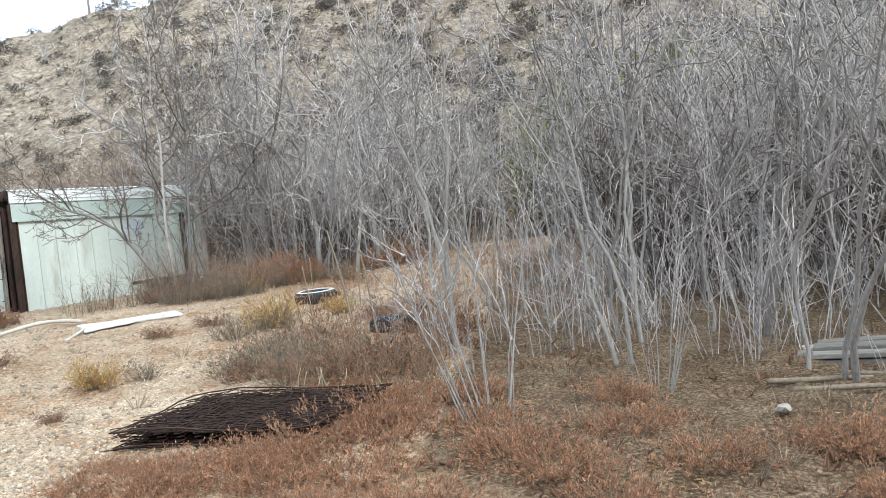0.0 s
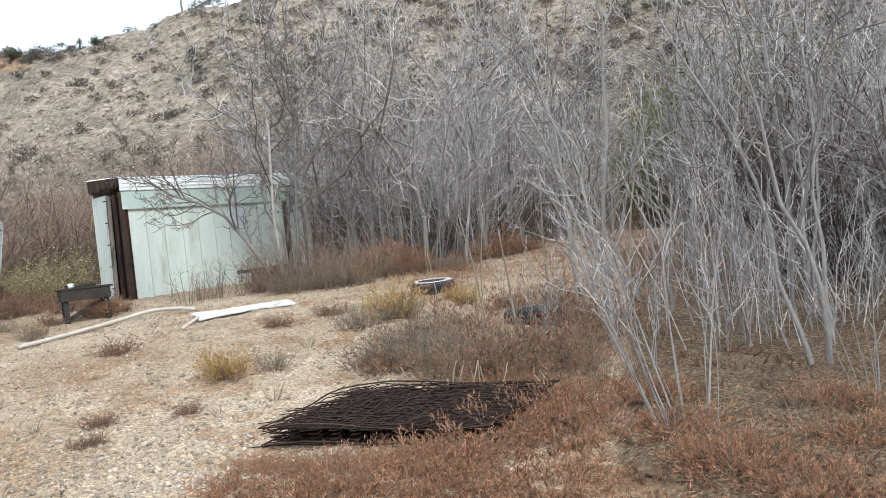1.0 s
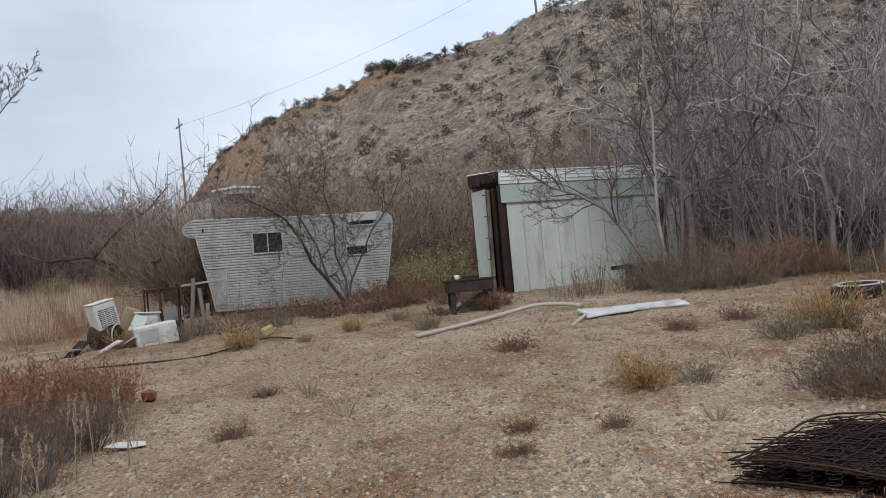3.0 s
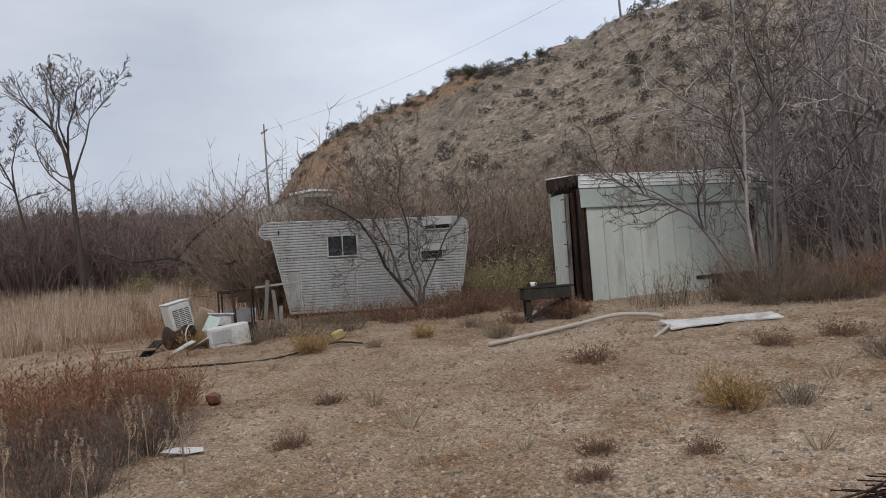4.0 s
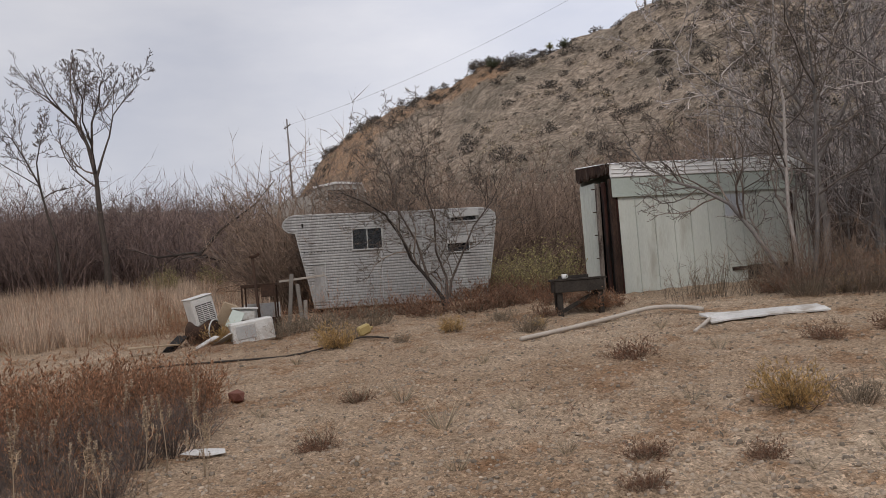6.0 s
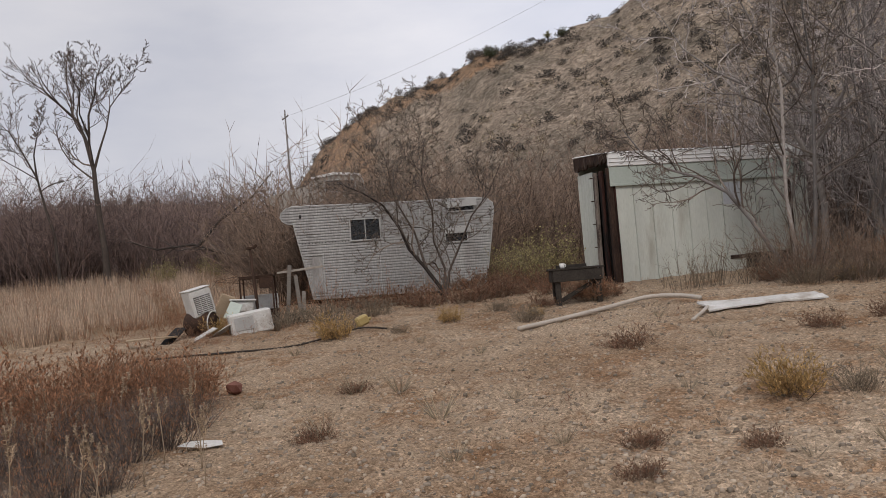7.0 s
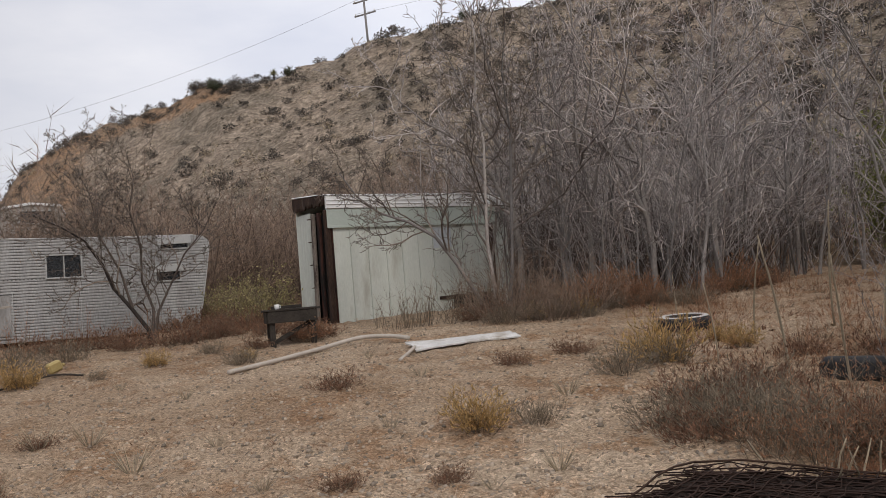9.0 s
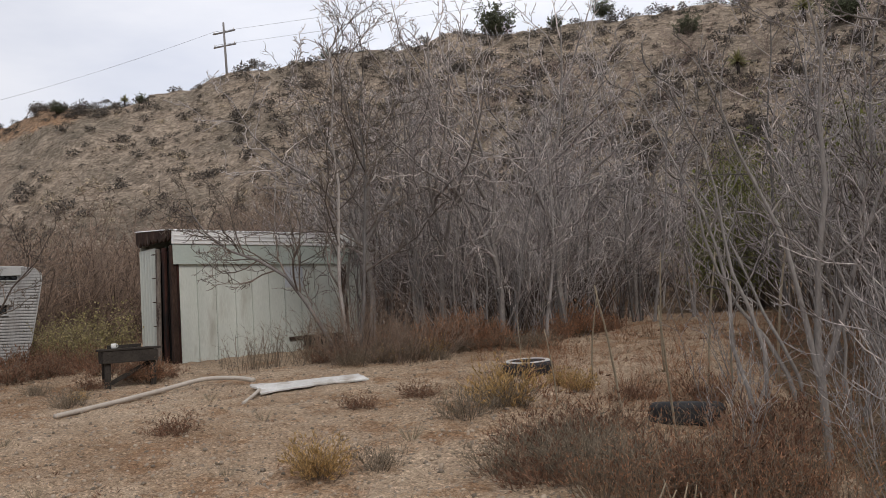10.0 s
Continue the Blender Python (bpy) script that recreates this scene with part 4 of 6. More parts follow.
# ---- tyres ----
def build_tyre(name, az, r, tilt, turn, radius, width, white, label):
    x, y, z = on(az, r)
    ob = thing(name, Matrix.Translation((x, y, z + 0.05)) @ Matrix.Rotation(turn, 4, "Z") @ Matrix.Rotation(tilt, 4, "X"), label, "tyre", "old tyres")
    bm = bmesh.new()
    h, rim = width / 2, radius * 0.6
    prof = [(rim, -h * 0.7), (rim + 0.02, -h * 0.85), (radius * 0.82, -h), (radius * 0.95, -h * 0.85), (radius, -h * 0.5), (radius, h * 0.5), (radius * 0.95, h * 0.85), (radius * 0.82, h), (rim + 0.02, h * 0.85), (rim, h * 0.7), (rim + 0.015, h * 0.6), (radius * 0.9, h * 0.4), (radius * 0.9, -h * 0.4), (rim + 0.015, -h * 0.6)]
    n = 40
    rings = [[bm.verts.new((a * math.cos(t), a * math.sin(t), b)) for a, b in prof] for t in (2 * math.pi * k / n for k in range(n))]
    for k in range(n):
        p, q = rings[k], rings[(k + 1) % n]
        for s in range(len(prof)):
            e = (s + 1) % len(prof)
            bm.faces.new((p[s], q[s], q[e], p[e]))
    bmesh.ops.recalc_face_normals(bm, faces=bm.faces[:])
    part("tyre_body", bm, RUBBER, ob, flat=False)
    for k in range(n * 2):
        t = math.pi * (k + 0.5) / n
        bm = box(radius - 0.006, radius + 0.007, -0.009, 0.009, -h * 0.5, h * 0.5, 0)
        bm.transform(Matrix.Rotation(t, 4, "Z"))
        part("tread_block", bm, RUBBER, ob)
    if white:
        bm = bmesh.new()
        prof = [(radius * 0.70, h * 0.95), (radius * 0.74, h + 0.002), (radius * 0.86, h + 0.003), (radius * 0.93, h * 0.93)]
        rings = [[bm.verts.new((a * math.cos(t), a * math.sin(t), b + 0.004)) for a, b in prof] for t in (2 * math.pi * k / n for k in range(n))]
        for k in range(n):
            p, q = rings[k], rings[(k + 1) % n]
            for s in range(3):
                bm.faces.new((p[s], q[s], q[s + 1], p[s + 1]))
        bmesh.ops.recalc_face_normals(bm, faces=bm.faces[:])
        part("white_wall", bm, WHITEWALL, ob, "white tyre wall")


build_tyre("tyre", 32.9, 10.55, radians(3), radians(33), 0.31, 0.19, True, "old black tyre with white wall lying on gravel")
build_tyre("tyre", 22.4, 7.5, radians(-6), radians(10), 0.31, 0.21, False, "worn black tyre lying among dry stalks")


# ---- junk heap ----
def junk(name, label, category, u, d, z, turn=0.0, rx=0.0, ry=0.0):
    """A thing of the heap: metres to the side, behind and above its middle."""
    x, y = at(81.4, 14.0)
    m = pose(x, y, ground_z(x, y), 0, 0, 81.4) @ pose(u, d, z, rx, ry, turn)
    return thing(name, m, label, category)


def build_junk():
    rng = random.Random(8)
    ac = junk("air_cooler", "dirty white window air cooler tipped on the junk heap", "air cooler", -0.64, 0.1, 0.30, 24, 0, -13)
    part("case", box(-0.18, 0.19, -0.02, 0.34, 0.0, 0.44, 0.02), APPLIANCE, ac)
    part("top", box(-0.19, 0.20, -0.03, 0.35, 0.442, 0.46, 0.008), APPLIANCE, ac)
    part("grille", box(-0.13, 0.15, -0.032, -0.021, 0.05, 0.33, 0.003), DARK, ac, "dark louvred grille")
    for k in range(9):
        part("slat", box(-0.13, 0.15, -0.045, -0.033, 0.06 + k * 0.03, 0.074 + k * 0.03, 0.002), APPLIANCE, ac)
    for u in (-0.045, 0.05):
        part("rail", box(u, u + 0.012, -0.052, -0.046, 0.05, 0.33, 0.002), APPLIANCE, ac)
    w = junk("washing_machine", "white washing machine lying on its side", "washing machine", 0.06, -0.18, -0.05, 6, 0, -7)
    part("case", box(-0.33, 0.33, -0.24, 0.24, 0.0, 0.36, 0.025), APPLIANCE, w)
    part("panel", box(-0.26, 0.04, -0.25, -0.241, 0.09, 0.30, 0.004), TRIM, w)
    part("foot", box(0.332, 0.355, -0.2, -0.15, 0.05, 0.1, 0.004), DARK, w)
    part("foot", box(0.332, 0.355, 0.15, 0.2, 0.05, 0.1, 0.004), DARK, w)
    t = junk("table_frame", "rusty square steel table frame", "table", 0.22, 0.75, 0.0, -6)
    for u in (-0.27, 0.27):
        for v in (-0.28, 0.28):
            part("leg", box(u - 0.014, u + 0.014, v - 0.014, v + 0.014, -0.05, 0.86, 0.003), RUST, t)
    for v in (-0.28, 0.28):
        part("rail", box(-0.255, 0.255, v - 0.014, v + 0.014, 0.83, 0.86, 0.003), RUST, t)
    part("apron", box(0.05, 0.255, -0.292, -0.28, 0.66, 0.829, 0.003), RUST, t, "hanging rusty sheet")
    part("tabletop", box(-0.29, 0.29, -0.3, 0.3, 0.862, 0.88, 0.004), RUST, t)
    p = junk("steel_post", "rusty steel post with a bracket head", "post", 0.2, 0.28, 0.0, 0, 0, -3)
    part("pole", rod((0, 0, -0.2), (0, 0, 1.32), 0.026, 0.024, 8), RUST, p, flat=False)
    part("head", box(-0.06, 0.07, -0.035, 0.035, 1.321, 1.36, 0.006), RUST, p)
    part("bracket", beam((0.06, 0, 1.345), (0.12, 0, 1.38), 0.03, 0.05), RUST, p)
    b = junk("white_basin", "white enamel basin lying among the junk", "basin", -0.1, 0.32, 0.28, 10, 0, 4)
    part("bowl", box(-0.17, 0.2, -0.15, 0.15, 0.0, 0.2, 0.03), APPLIANCE, b)
    part("rim", box(-0.2, 0.23, -0.18, 0.18, 0.202, 0.232, 0.008), APPLIANCE, b)
    s = junk("white_sheet_metal", "white sheet metal panel standing behind the junk", "sheet", 0.45, 1.1, 0.0, 4, -8, 0)
    part("panel", box(-0.5, 0.12, -0.01, 0.01, 0.3, 0.56, 0.004), APPLIANCE, s)
    part("frame", box(-0.5, 0.12, -0.025, 0.02, -0.05, 0.298, 0.004), RUST, s)
    c = junk("torn_carton", "torn tan carton beside the air cooler", "carton", -0.42, 0.2, 0.26, 25, 10, 24)
    part("side", box(-0.13, 0.13, -0.01, 0.01, 0, 0.36, 0.003, 0.02, rng), CARDBOARD, c)
    part("side", box(0.11, 0.13, 0.012, 0.2, 0, 0.34, 0.003, 0.02, rng), CARDBOARD, c)
    d = junk("drum", "dark steel drum lying under the air cooler", "drum", -0.72, 0.2, 0.17, 60, 90, 0)
    part("barrel", rod((0, 0, -0.22), (0, 0, 0.22), 0.19, 0.19, 18), RUST, d)
    ring = Geo()
    ring.tube([Vector((0.19 * math.cos(a * 0.349), 0.19 * math.sin(a * 0.349), 0.222)) for a in range(19)], [0.012] * 19, 5)
    part("rim", ring, APPLIANCE, d, "white rim")
    for k, (u, v, ln, turn, mat) in enumerate(((-1.45, -0.25, 0.75, 12, CARDBOARD), (-1.15, 0.0, 0.5, 60, DARK), (-0.42, -0.3, 0.5, -30, SHEET), (-0.65, -0.42, 0.4, 20, SHEET))):
        x = junk("board", "broken white board in the junk heap" if mat is SHEET else "broken tan board in the junk heap" if mat is CARDBOARD else "broken dark board in the junk heap", "board", u, v, 0.0, turn, 0, 0 if k in (0,) else -26)
        part("plank", box(-ln / 2, ln / 2, -0.1, 0.1, 0.01, 0.035, 0.004, 0.012, rng), mat, x)
    g2 = junk("teal_panel", "pale teal metal panel leaning in the junk", "panel", -0.28, -0.02, 0.2, -25, -25, 20)
    part("panel", box(-0.11, 0.11, -0.008, 0.008, 0, 0.30, 0.003), MINT_BAND, g2)
    for k, (u, h, ln) in enumerate(((0.72, 1.05, 6), (0.98, 0.85, -4), (1.02, 0.55, 3))):
        f = junk("fence_stake", "weathered grey fence stake leaning beside the camper", "stake", u, 1.7, 0.0, 0, 0, ln)
        part("stake", box(-0.035, 0.035, -0.02, 0.02, -0.1, h, 0.004), GREY_WOOD, f)
    f = junk("fence_rail", "thin weathered rail across the stakes", "rail", 1.0, 1.86, 0.95, 0, 0, -4)
    part("rail", box(-0.4, 0.45, -0.02, 0.015, -0.02, 0.02, 0.004), GREY_WOOD, f)
    y = junk("yellow_jug", "yellow plastic jug behind a dry bush", "jug", 1.48, -2.25, 0.05, 15, 0, 70)
    part("jug_body", box(-0.07, 0.07, -0.06, 0.06, 0.0, 0.18, 0.025), YELLOW, y)
    part("neck", rod((0.02, 0, 0.181), (0.02, 0, 0.22), 0.025, 0.022, 10), YELLOW, y)


build_junk()


# ---- small pieces on the gravel ----
def chunk(seed, size, flat=0.7):
    rng = random.Random(seed)
    bm = bmesh.new()
    bmesh.ops.create_icosphere(bm, subdivisions=1, radius=1)
    for v in bm.verts:
        v.co *= size * rng.uniform(0.7, 1.15)
        v.co.z *= flat
    return bm


ob = single("stone", chunk(4, 0.1, 0.9), RED_STONE, "dark red stone lying on the gravel", "stone", True)
ob.matrix_world = Matrix.Translation(on(82.5, 8.45, 0.05))
bm = prism([(-0.2, -0.05), (-0.12, 0.07), (0.02, 0.10), (0.17, 0.09), (0.19, -0.02), (0.05, -0.1)], 0, 0.005)
bm.transform(Matrix.Rotation(radians(-90), 4, "X"))
ob = single("white_scrap", bm, SHEET, "torn flat white scrap on the gravel", "scrap", True)
ob.matrix_world = Matrix.Translation(on(84.9, 6.3, 0.03)) @ pose(0, 0, 0, 9, 5, 75) @ Matrix.Scale(0.8, 4)
ob = single("pale_rubble", chunk(9, 0.06, 0.6), GREY_WOOD, "pale broken lump lying in dead leaves", "rubble", True)
ob.matrix_world = Matrix.Translation((-1.69, 5.96, ground_z(-1.69, 5.96) + 0.04))


def build_bedspring():
    """A rusty bed spring: wire frame, rows of coils and cross wires."""
    ob = thing("bed_spring", Matrix(), "rusty dark wire bed spring lying on the slope", "bed spring")
    p0, p1, p2 = (Vector((a, b, ground_z(a, b) + 0.01)) for a, b in ((-5.72, 5.08), (-4.45, 5.72), (-5.62, 4.1)))
    e, s = (p1 - p0), (p2 - p0)
    up = e.cross(s).normalized()
    if up.z < 0:
        up = -up

    def q(a, b, h):
        return p0 + e * a + s * b + up * h

    high, frame_wire = 0.13, Geo()
    rng = random.Random(2)
    for h in (0.02, high):
        ring = [(k / 6, 0) for k in range(6)] + [(1, k / 6) for k in range(6)] + [(1 - k / 6, 1) for k in range(6)] + [(0, 1 - k / 6) for k in range(7)]
        loop = [q(a + 0.05 * noise.noise((a * 3, b * 3, h * 9)), b + 0.05 * noise.noise((a * 3, b * 3, 7 + h)), h + 0.06 * noise.noise((a * 2, b * 2, 3))) for a, b in ring]
        frame_wire.tube(loop, [0.006] * len(loop), 5)
    part("frame", frame_wire, RUST, ob, "rusty edge wire")
    # dark base added among the coils, its colour standing for their shadows
    mat = bmesh.new()
    n = 26
    rows = [[[mat.verts.new(q(0.05 + 0.06 * noise.noise((j * 0.4, 2.0, 0.0)) + 0.93 * i / n, 0.05 + 0.06 * noise.noise((i * 0.4, 5.0, 0.0)) + 0.9 * j / n, h + 0.03 * noise.noise((i * 0.5, j * 0.5, h)))) for j in range(n + 1)] for i in range(n + 1)] for h in (0.02, 0.105)]
    for i in range(n):
        for j in range(n):
            mat.faces.new([rows[1][a][b] for a, b in ((i, j), (i + 1, j), (i + 1, j + 1), (i, j + 1))])
            mat.faces.new([rows[0][a][b] for a, b in ((i, j), (i, j + 1), (i + 1, j + 1), (i + 1, j))])
    part("shadow_fill", mat, SHADOW_FILL, ob, "dark netting fill coloured as the shadow among the coils")
    nx, ny = 11, 12
    for i in range(nx):
        for j in range(ny):
            coils = Geo()
            c = q((i + 0.5) / nx, (j + 0.5) / ny, 0.02)
            ex, ey = e.normalized(), up.cross(e.normalized())
            turns, steps = 4, 28
            line = []
            for k in range(steps + 1):
                t = k / steps
                r = 0.052 * (0.55 + 0.9 * abs(t - 0.5))
                a = t * turns * 2 * math.pi + i
                line.append(c + ex * r * math.cos(a) + ey * r * math.sin(a) + up * (high - 0.02) * t)
            coils.tube(line, [0.0045] * (steps + 1), 3, cap=False)
            part("coil", coils, SPRING, ob)
    for h, n in ((high - 0.004, 30), (0.025, 24)):
        for k in range(n):
            g = Geo()
            b = (k + 0.5) / n
            g.tube([q(a / 8 - (rng.uniform(0, 0.12) if a == 0 else 0), b + rng.uniform(-0.05, 0.05), h + rng.uniform(-0.012, 0.012) - (0.03 if a == 0 else 0)) for a in range(9)], [0.004] * 9, 3, cap=False)
            part("cross_wire", g, SPRING, ob)
    for k in range(22):
        g = Geo()
        a = (k + 0.5) / 22
        g.tube([q(a + rng.uniform(-0.02, 0.02), b / 8 + (rng.uniform(-0.05, 0.05) if b in (0, 8) else 0), high + rng.uniform(-0.01, 0.012)) for b in range(9)], [0.004] * 9, 3, cap=False)
        part("cross_wire", g, SPRING, ob)


build_bedspring()


def build_planks():
    rng = random.Random(6)
    x, y = -0.75, 7.55
    for k in range(6):
        row, lift = k % 3, k // 3
        ob = thing("plank", pose(x + 0.12 * lift, y + row * 0.19, ground_z(x, y) + 0.02 + lift * 0.045 + row * 0.028, 0, rng.uniform(-1, 1), 8 + rng.uniform(-2, 2)), "weathered grey plank in a low stack on dead leaves", "plank", "stack of planks")
        part("board", box(-1.15, 1.15, -0.09, 0.09, 0, 0.036, 0.005, 0.006, rng), GREY_WOOD, ob)
    for k, (px, py, ln, turn) in enumerate(((-0.9, 7.05, 1.6, -3), (-1.6, 6.75, 0.7, 25), (-1.35, 6.6, 0.8, 15))):
        ob = thing("pole_piece", pose(px, py, ground_z(px, py) + 0.05, 0, 0, turn), "pale dead branch lying on leaves", "branch")
        g = Geo()
        g.tube(wander(rng, Vector((-ln / 2, 0, 0)), Vector((1, 0, 0)), ln, 6, 0.06, 0), [0.022, 0.022, 0.021, 0.02, 0.019, 0.018, 0.016], 6)
        part("wood", g, STEM, ob, flat=False)


build_planks()


# ---- power line ----
def build_pole(az, r, height, arms=2, lean=0.0, turn=-30):
    x, y = at(az, r)
    z = ground_z(x, y)
    ob = thing("utility_pole", pose(x, y, z, 0, lean, az + turn), "grey wooden utility pole with a crossarm", "utility pole", "power line")
    part("pole", rod((0, 0, -0.8), (0, 0, height), 0.14, 0.1, 8), POLE_WOOD, ob, flat=False)
    for h in (height - 1.0, height - 2.4)[:arms]:
        part("crossarm", box(-1.25, 1.25, -0.06, 0.06, h - 0.07, h + 0.07, 0.01), POLE_WOOD, ob)
        for u in (-1.1, 1.1):
            part("insulator", rod((u, 0, h + 0.07), (u, 0, h + 0.28), 0.06, 0.05, 8), PORCELAIN, ob)
    m = ob.matrix_world
    return [m @ Vector((u, 0, h + 0.25)) for h in (height - 1.0, height - 2.4) for u in (-1.1, 1.1)]


def hang(a, b, sag):
    g = Geo()
    n = 24
    g.tube([a.lerp(b, k / n) - Vector((0, 0, sag * 4 * (k / n) * (1 - k / n))) for k in range(n + 1)], [0.012] * (n + 1), 4)
    single("power_cable", g, WIRE, "thin overhead power cable", "cable")


def pole_height(az, r, top_z):
    x, y = at(az, r)
    return top_z - ground_z(x, y)


ends = build_pole(77.85, 108, pole_height(77.85, 108, 1.5 + 108 * 0.2115), 1, lean=-1, turn=-72)
mids = build_pole(53.0, 84, pole_height(53, 84, 1.5 + 84 * 0.3693), lean=-1.5)
far = build_pole(14, 80, 12.5)
hang(ends[0], mids[0], 1.2)
for k in (0, 2):
    hang(mids[k], far[k], 0.4)

# ---- trees of the thicket ----
GREY = "leafless grey sapling with crooked upright branches in the thicket"
kinds = []
for seed, height, number in ((21, 5.9, 2), (22, 5.4, 3), (23, 6.3, 1), (24, 4.8, 3), (25, 5.8, 2), (26, 5.2, 2), (27, 6.5, 2)):
    rng = random.Random(seed)
    kinds.append(bare_tree("thicket_tree", seed, stems_from(rng, number, height, 0.28), 3, (8, 4, 3), 0.98, 0.52, 0.13, 0.37, BARK, TWIG, GREY, 0.2, 0.0088, group="grey thicket"))

FRONT = ((-30, 7.5), (-12, 8.0), (0, 8.2), (8, 9.5), (13, 13), (18, 19.5), (27, 18), (31, 15.0), (34, 13.9), (40, 14.6), (44, 15.5), (47.5, 17.5), (50, 21))
rng = random.Random(77)
spots = []
tries = 0
while len(spots) < 138 and tries < 20000:
    tries += 1
    az = rng.uniform(-26, 49)
    near = lerp_table(FRONT, az)
    r = near + (30 - near) * rng.random() ** 1.5
    x, y = at(az, r)
    if 17.3 < az < 22.3:
        continue
    if all((x - a) ** 2 + (y - b) ** 2 > 0.45 for a, b in spots):
        spots.append((x, y))
for k, (x, y) in enumerate(spots):
    copy_at(kinds[k % 7], x, y, rng.uniform(0.74, 1.04), rng.uniform(0, 6.28), rng.uniform(0.9, 1.1))
for k, ob in enumerate(kinds):
    x, y = at(6 + 5.5 * k, lerp_table(FRONT, 6 + 5.5 * k) + 0.6)
    ob.matrix_world = Matrix.Translation((x, y, ground_z(x, y)))

# pale saplings that stand singly before the thicket
slim = []
for seed, height, number in ((28, 4.6, 2), (29, 4.2, 3), (30, 5.2, 2)):
    rng = random.Random(seed)
    slim.append(bare_tree("thicket_tree", seed, stems_from(rng, number, height, 0.12, 0.27), 3, (7, 4, 2), 0.75, 0.46, 0.18, 0.27, PALE_BARK, PALE_BARK, "slim leafless grey sapling standing before the thicket", 0.3, 0.0075, group="grey thicket"))
slim[0].matrix_world = Matrix.Translation((-5.6, 8.3, ground_z(-5.6, 8.3)))
slim[1].matrix_world = Matrix.Translation((-1.6, 6.9, ground_z(-1.6, 6.9))) @ Matrix.Rotation(2.4, 4, "Z") @ Matrix.Scale(0.85, 4)
slim[2].matrix_world = Matrix.Translation((-3.3, 7.9, ground_z(-3.3, 7.9)))
for k, (x, y, s, turn) in enumerate(((-3.09, 6.95, 0.85, 0.3), (-2.45, 8.1, 0.8, 3.0), (-1.1, 8.6, 0.9, 1.0), (-3.7, 8.9, 0.85, 5.0), (-2.7, 9.6, 0.95, 2.6), (-0.2, 7.2, 0.8, 3.3), (-4.4, 10.5, 0.8, 0.9), (-5.9, 11.8, 0.75, 1.9), (-1.7, 10.4, 1.0, 4.4), (-6.6, 13.4, 0.8, 5.2), (-5.4, 9.4, 0.75, 0.2), (0.6, 8.6, 1.0, 1.4), (-0.6, 9.6, 1.0, 2.4), (0.9, 10.4, 1.1, 0.4))):
    copy_at(slim[k % 3], x, y, s * 1.1, turn)

# the forked pale sapling beside the near tyre
forked = bare_tree("thicket_tree", 36, (
    ([Vector(p) for p in ((0, 0, -0.15), (0.0, 0, 0.8), (0.05, 0.02, 1.3), (0.14, 0, 1.8), (0.15, 0.05, 2.3), (0.2, 0.05, 2.7), (0.14, 0.05, 3.2))], 0.027),
    ([Vector(p) for p in ((0.0, 0, 0.5), (-0.08, 0, 1.1), (-0.14, 0.03, 1.5), (-0.37, 0.05, 2.1), (-0.48, 0.1, 2.5), (-0.62, 0.1, 2.85))], 0.02),
    ([Vector(p) for p in ((0.02, 0, 0.6), (0.18, -0.05, 1.0), (0.3, -0.1, 1.4), (0.5, -0.1, 1.85), (0.62, -0.1, 2.4))], 0.018)),
    3, (8, 4, 3), 0.95, 0.45, 0.12, 0.24, PALE_BARK, PALE_BARK, "pale forked leafless sapling standing beside an old tyre", 0.3, 0.0048, group="grey thicket")
forked.matrix_world = Matrix.Translation((-4.75, 7.15, ground_z(-4.75, 7.15))) @ Matrix.Rotation(radians(16), 4, "Z")

# a clump of stalks that fan out
rng = random.Random(31)
trunks = []
for k in range(13):
    a = rng.uniform(0, 6.28)
    d = Vector((math.cos(a) * 0.3 - 0.1, math.sin(a) * 0.3, 1)).normalized()
    h = rng.uniform(1.0, 2.6)
    trunks.append((wander(rng, Vector((math.cos(a) * 0.14, math.sin(a) * 0.14, -0.1)), d, h, 6, 0.1, 0.03), h * 0.0033))
clump = bare_tree("stalk_clump", 31, trunks, 2, (6, 3), 0.6, 0.32, 0.14, 0.3, PALE_BARK, TWIG, "fan of thin grey leafless stalks rising from one foot", 0.45, 0.004, "shrub", "grey thicket")
clump.matrix_world = Matrix.Translation((-3.43, 5.41, ground_z(-3.43, 5.41)))
for x, y, s in ((-2.6, 6.3, 0.7), (-5.2, 6.6, 0.5), (-4.2, 6.5, 0.6), (-0.9, 6.6, 0.75), (-5.0, 8.6, 0.8), (-6.3, 9.9, 0.7)):
    copy_at(clump, x, y, s, x * 3)

# the tree against the shed
rng = random.Random(41)


def bend(points):
    return [Vector(p) for p in points]


shed_tree = bare_tree("leaning_tree", 41, (
    (bend(((0, 0, -0.2), (0.02, 0, 0.5), (-0.03, 0.05, 1.2), (0.0, 0.02, 2.0), (0.05, 0.1, 2.8), (-0.02, 0.1, 3.6), (0.05, 0.1, 4.5), (0.0, 0.15, 5.2))), 0.038),
    (bend(((-0.05, 0, -0.2), (-0.25, 0, 0.35), (-0.55, -0.05, 0.9), (-0.85, -0.1, 1.35), (-1.25, -0.15, 1.62), (-1.7, -0.2, 1.8), (-2.05, -0.2, 2.1), (-2.3, -0.2, 2.5))), 0.042),
    (bend(((0.2, 0.1, -0.2), (0.35, 0.1, 0.9), (0.42, 0.15, 1.9), (0.5, 0.2, 3.0), (0.45, 0.25, 4.0), (0.6, 0.3, 5.0))), 0.036)),
    3, (17, 9, 6), 0.9, 0.46, 0.05, 0.40, BARK, TAN_TWIG, "leafless grey tree leaning against the front of the shed", 0.25, 0.005)
x, y = at(45.4, 13.5)
